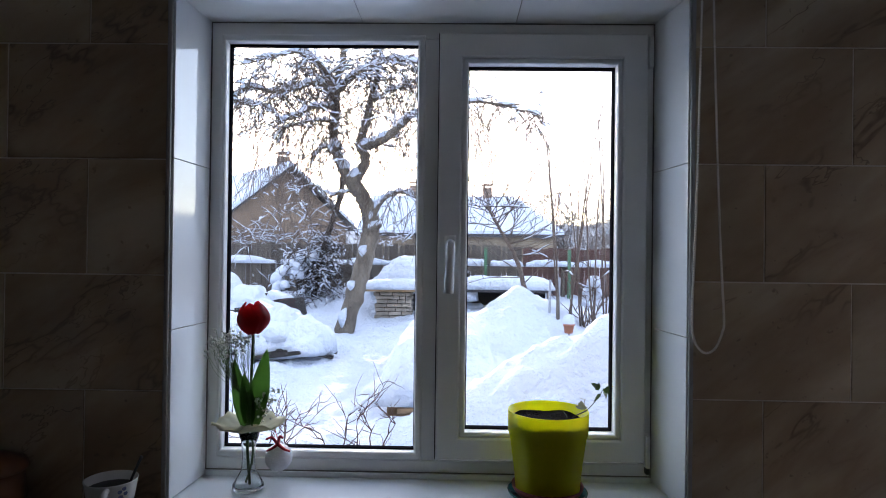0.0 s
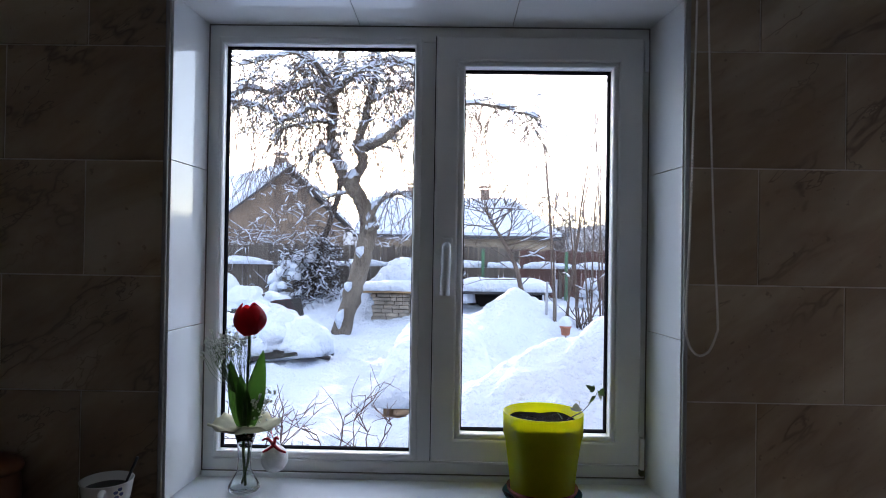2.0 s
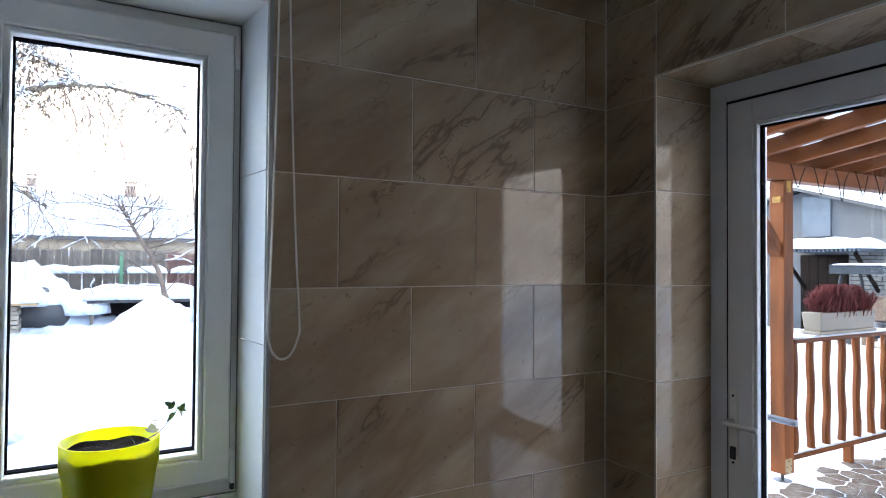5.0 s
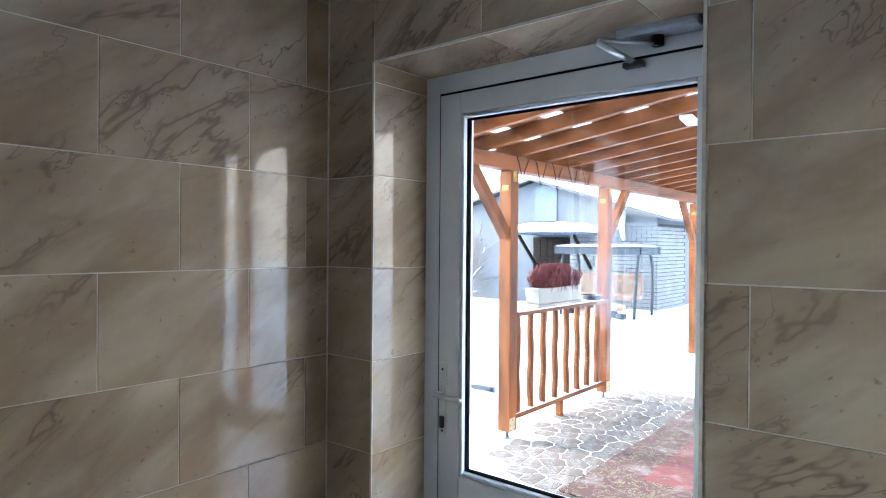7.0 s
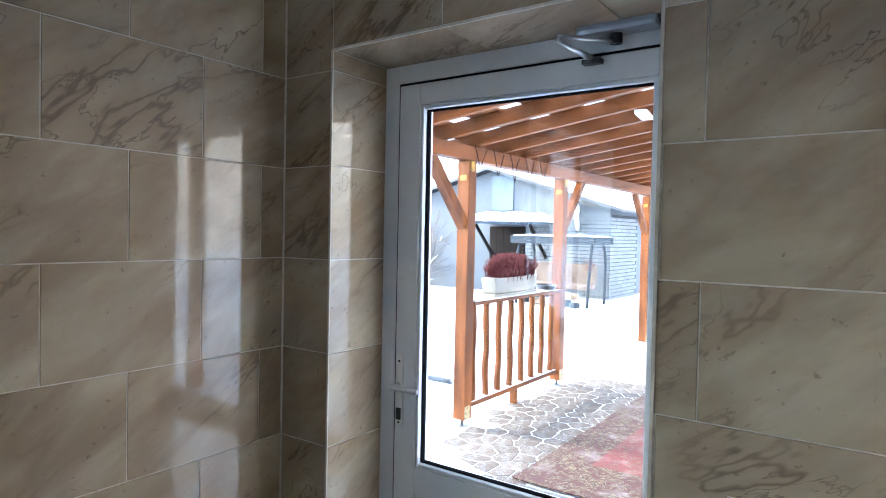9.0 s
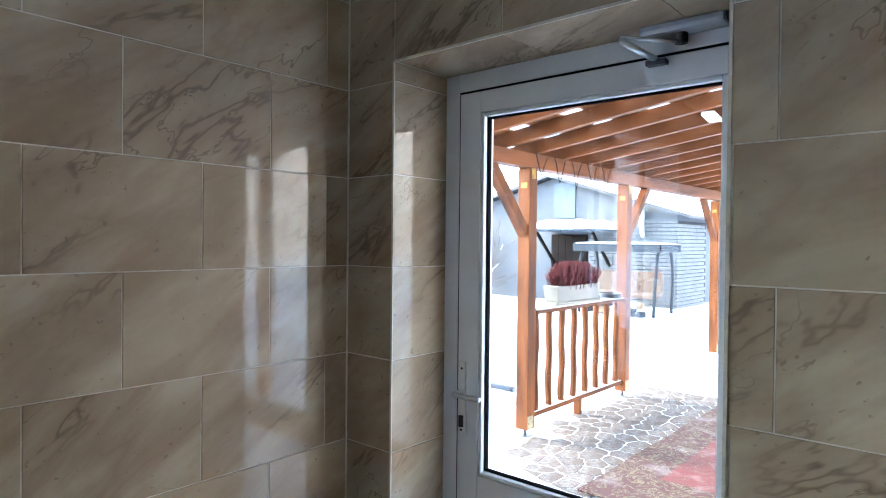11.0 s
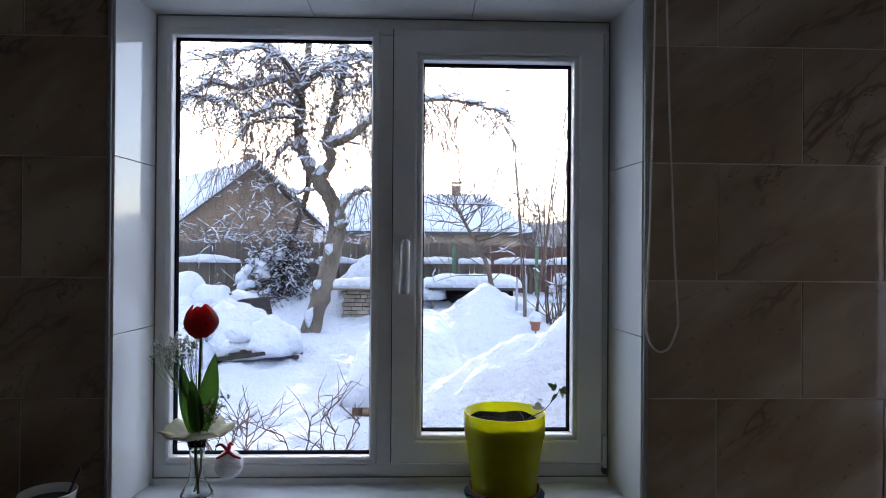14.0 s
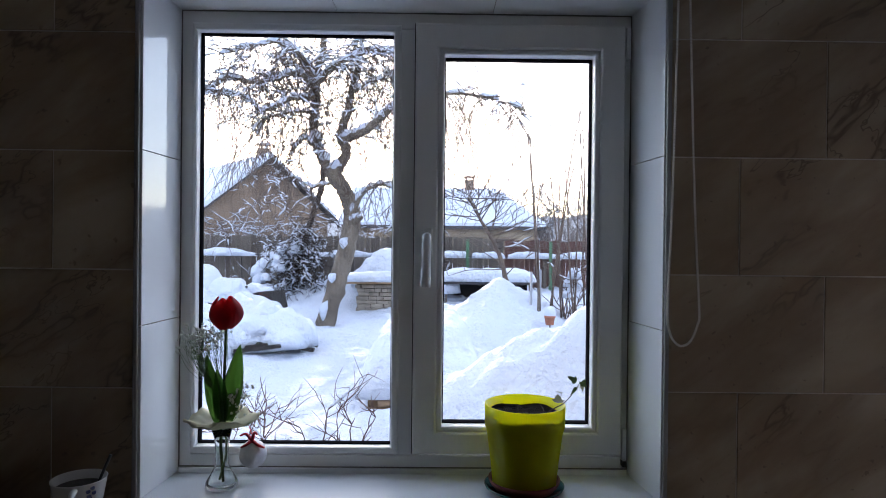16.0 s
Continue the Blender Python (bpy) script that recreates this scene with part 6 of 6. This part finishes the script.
M_FLORAL = mat("floral_fabric", (0.16, 0.12, 0.09), 0.9, var=0.1, scale=16, color2=(0.06, 0.03, 0.022))
bm = bmesh.new()
box(bm, -0.35, 0.25, -0.85, 0.85, 0.42, 0.55, 0.04)
part("seat", bm, M_FLORAL, swing)
bm = bmesh.new()
box(bm, 0.22, 0.36, -0.85, 0.85, 0.5, 1.05, 0.04)
part("backrest", bm, M_FLORAL, swing)
for k in range(14):
    bm = bmesh.new()
    s = rs.uniform(0.07, 0.16)
    box(bm, -s, s, -s, s, -s * 0.7, s * 0.7, s * 0.3)
    part("clutter", bm, (M_CANVAS, M_OLDWOOD, M_CREAM, M_CANVAS)[k % 4], swing, m=pose(-0.75 + rs.uniform(-0.2, 0.2), -0.8 + k * 0.125, 0.05 + s * 0.65 + (0.18 if k % 3 else 0), 0, rs.uniform(-15, 15), rs.uniform(0, 90)))

# vines on the shed's far corner and leaning tools
shrub("dry_vine", "dry leafless vine climbing beside the outbuilding", "vine", (16.4, 12.2, -0.25), 26, 2.6, 0.16, 0.016, rd, 2, 0.02, 0.25, fork=3)
t = Tubes()
t.add([Vector((0, 0, 0)), Vector((0.25, 0.1, 1.5))], 0.02, 6)
tagged(link_mesh("broom_handle", t.mesh("broom_handle"), M_OLDWOOD, None, "", pose(16.5, 10.5, -0.25)), "wooden tool handle leaning on the shed wall", "garden tool")

# ---- paving pieces ----
pave = thing("pavement", "crazy paving of grey flagstones with snow in the joints", "paving", (0, 0, FZ), kind="structure")
rp = random.Random(21)


def stone_cell(c, others):
    """Outline of the stone round c: the plane cut half-way to each neighbour."""
    poly = [c + Vector(d) for d in ((-0.3, -0.3), (0.3, -0.3), (0.3, 0.3), (-0.3, 0.3))]
    for o in others:
        mid, nrm = (c + o) / 2, (o - c).normalized()
        nxt = []
        for p, q in zip(poly, poly[1:] + poly[:1]):
            dp, dq = (p - mid).dot(nrm), (q - mid).dot(nrm)
            if dp <= 0:
                nxt.append(p)
            if dp * dq < 0:
                nxt.append(p.lerp(q, dp / (dp - dq)))
        poly = nxt
    return poly


seeds = {}
for i in range(-1, 28):
    for j in range(-1, 18):
        seeds[i, j] = Vector((3.52 + i * 0.185 + (0.09 if j % 2 else 0) + rp.uniform(-0.06, 0.06), 0.35 + j * 0.172 + rp.uniform(-0.055, 0.055)))
for (i, j), c in seeds.items():
    if not (0 <= i < 27 and 0 <= j < 17) or c.y > 3.22 or (c.x > 4.62 and c.y < 1.95) or (c.x > 4.08 and c.y < 2.02):
        continue
    near = [seeds[i + a, j + b] for a in (-2, -1, 0, 1, 2) for b in (-2, -1, 0, 1, 2) if (a or b) and (i + a, j + b) in seeds]
    poly = [p - c for p in stone_cell(c, near)]
    ring = []
    for p, q in zip(poly, poly[1:] + poly[:1]):
        if (q - p).length > 0.03:
            ring += [p.lerp(q, 0.06), p.lerp(q, 0.5) * rp.uniform(0.96, 1.02), p.lerp(q, 0.94)]
    if len(ring) < 6:
        continue
    gap = 1 - 0.0055 / (sum(p.length for p in ring) / len(ring))
    bm = bmesh.new()
    crest = [bm.verts.new((p.x * gap * 0.965, p.y * gap * 0.965, 0.0185)) for p in ring]
    top = [bm.verts.new((p.x * gap, p.y * gap, 0.0150)) for p in ring]
    bot = [bm.verts.new((p.x * gap, p.y * gap, -0.012)) for p in ring]
    bm.faces.new(crest)
    for k in range(len(ring)):
        m2 = (k + 1) % len(ring)
        bm.faces.new((top[k], top[m2], crest[m2], crest[k]))
        bm.faces.new((bot[k], bot[m2], top[m2], top[k]))
    drift = min(0.0165, 0.026 * max(0.0, c.y - min(3.0, 2.3 + 1.0 * (c.x - 4.30)) + rp.uniform(0, 0.2)))   # snow blown over the edge
    part("flagstone", bm, M_FLAG, pave, m=pose(c.x, c.y, rp.uniform(-0.001, 0.001) - drift, rp.uniform(-0.4, 0.4), rp.uniform(-0.4, 0.4)))
me_p = bpy.data.meshes.new("paver")
bm = bmesh.new()
box(bm, 0.004, 0.246, 0.004, 0.246, -0.02, 0.024, 0.004)
bm.to_mesh(me_p), bm.free()
me_p.materials.append(M_PAVER)
for j in range(8):
    link_mesh("paver", me_p, None, pave, "", pose(4.18, 0.02 + j * 0.25, 0))

# ---- wall tiles ----
TW, TH, TG, TT = 0.4335, 0.2985, 0.0018, 0.0022
tile_cache = {}


def tile_mesh(w, h):
    key = (round(w, 4), round(h, 4))
    if key not in tile_cache:
        me = bpy.data.meshes.new("tile")
        bm = bmesh.new()
        box(bm, 0, w, -TT, 0.001, 0, h)
        es = [e for e in bm.edges if all(abs(v.co.y + TT) < 1e-6 for v in e.verts)]
        bmesh.ops.bevel(bm, geom=es, offset=0.0007, segments=1, affect='EDGES')
        bm.to_mesh(me), bm.free()
        me.materials.append(M_TILE)
        tile_cache[key] = me
    return tile_cache[key]


def cut(r, hole):
    """Rectangle r = (u0, u1, z0, z1) less the hole, as pieces."""
    u0, u1, z0, z1 = r
    a0, a1, b0, b1 = hole
    if u1 <= a0 or u0 >= a1 or z1 <= b0 or z0 >= b1:
        return [r]
    out = []
    if u0 < a0:
        out.append((u0, a0, z0, z1))
    if u1 > a1:
        out.append((a1, u1, z0, z1))
    m0, m1 = max(u0, a0), min(u1, a1)
    if z1 > b1:
        out.append((m0, m1, b1, z1))
    if z0 < b0:
        out.append((m0, m1, z0, b0))
    return out


def tile_wall(parent, u_lo, u_hi, hole, starts, placer):
    """Rows of tiles from below the worktop to the ceiling; starts gives one joint for odd and even rows."""
    for row in range(-4, 5):
        z0 = 1.4315 + row * TH
        u = starts[row % 2]
        while u > u_lo:
            u -= TW
        while u < u_hi:
            full = (max(u, u_lo), min(u + TW, u_hi), max(z0, 0.02), min(z0 + TH, CZ))
            for p in cut(full, hole) if full[1] - full[0] > 0.012 and full[3] - full[2] > 0.02 else []:
                w, h = p[1] - p[0] - 2 * TG, p[3] - p[2] - 2 * TG
                if w > 0.006 and h > 0.006:
                    ob = link_mesh("tile", tile_mesh(w, h), None, parent)
                    ob.matrix_local = placer(p[0] + TG, p[2] + TG)
            u += TW


tile_wall(wall_north, RX0, WALL_X, (OX0 - 0.009, OX1 + 0.009, OZ0 - 0.032, OZ1 + 0.009), (1.289, 1.075), lambda u, z: pose(u, WALL_Y, z))
# door wall: u runs along -y
tile_wall(wall_east, -WALL_Y + TT, -DY1, (9, 10, 9, 10), (-1.60, -1.60), lambda u, z: pose(WALL_X, -u, z, 0, 0, -90))
tile_wall(wall_east, -DY0, 2.6, (9, 10, 9, 10), (-0.304, -0.217), lambda u, z: pose(WALL_X, -u, z, 0, 0, -90))
for u0, u1, z0 in ((-DY1, -DY1 + 0.42, DZ1), (-DY1 + 0.42, -DY1 + 0.855, DZ1), (-DY1 + 0.855, -DY0, DZ1)):
    for z1, z2 in ((DZ1, 2.3270), (2.3270, CZ)):
        ob = link_mesh("tile", tile_mesh(u1 - u0 - 2 * TG, z2 - z1 - 2 * TG), None, wall_east)
        ob.matrix_local = pose(WALL_X, -u0 - TG, z1 + TG, 0, 0, -90)
# reveal of the door: jamb faces and head
REV = DX - WALL_X - 0.001
zs = [0.02, 0.2375, 0.536, 0.8345, 1.133, 1.4315, 1.730, 2.0285, DZ1]
for z0, z1 in zip(zs, zs[1:]):
    ob = link_mesh("tile", tile_mesh(REV - TG, z1 - z0 - 2 * TG), None, wall_east)
    ob.matrix_local = pose(WALL_X - 0.002, DY1 - 0.0005, z0 + TG)
    ob = link_mesh("tile", tile_mesh(REV - TG, z1 - z0 - 2 * TG), None, wall_east)
    ob.matrix_local = pose(WALL_X + REV - TG - 0.002, DY0 + 0.0005, z0 + TG, 0, 0, 180)
for u0, u1 in ((DY0 + 0.008, 0.475), (0.475, 0.908), (0.908, DY1 - 0.008)):
    ob = link_mesh("tile", tile_mesh(u1 - u0 - 2 * TG, REV - TG), None, wall_east)
    ob.matrix_local = Matrix(((0, 0, 1, WALL_X - 0.002), (1, 0, 0, u0 + TG), (0, 1, 0, DZ1 - 0.0005), (0, 0, 0, 1)))
bm = bmesh.new()
box(bm, WALL_X - TT - 0.004, WALL_X - TT + 0.001, DY1 - 0.004, DY1 + 0.004, 0.02, DZ1, 0.001)
box(bm, WALL_X - TT - 0.004, WALL_X - TT + 0.001, DY0 - 0.004, DY0 + 0.004, 0.02, CZ, 0.001)
box(bm, WALL_X - TT - 0.004, WALL_X - TT + 0.001, DY0 + 0.004, DY1 - 0.004, DZ1 - 0.004, DZ1 + 0.004, 0.001)
structure("trim", bm, M_GROUT, "pale tile edge trim round the door opening", "trim")
bm = bmesh.new()
box(bm, WALL_X - TT - 0.005, WALL_X - TT, WALL_Y - TT - 0.005, WALL_Y - TT, 0.02, CZ, 0.0015)
structure("trim", bm, M_GROUT, "pale joint strip in the room corner", "trim")
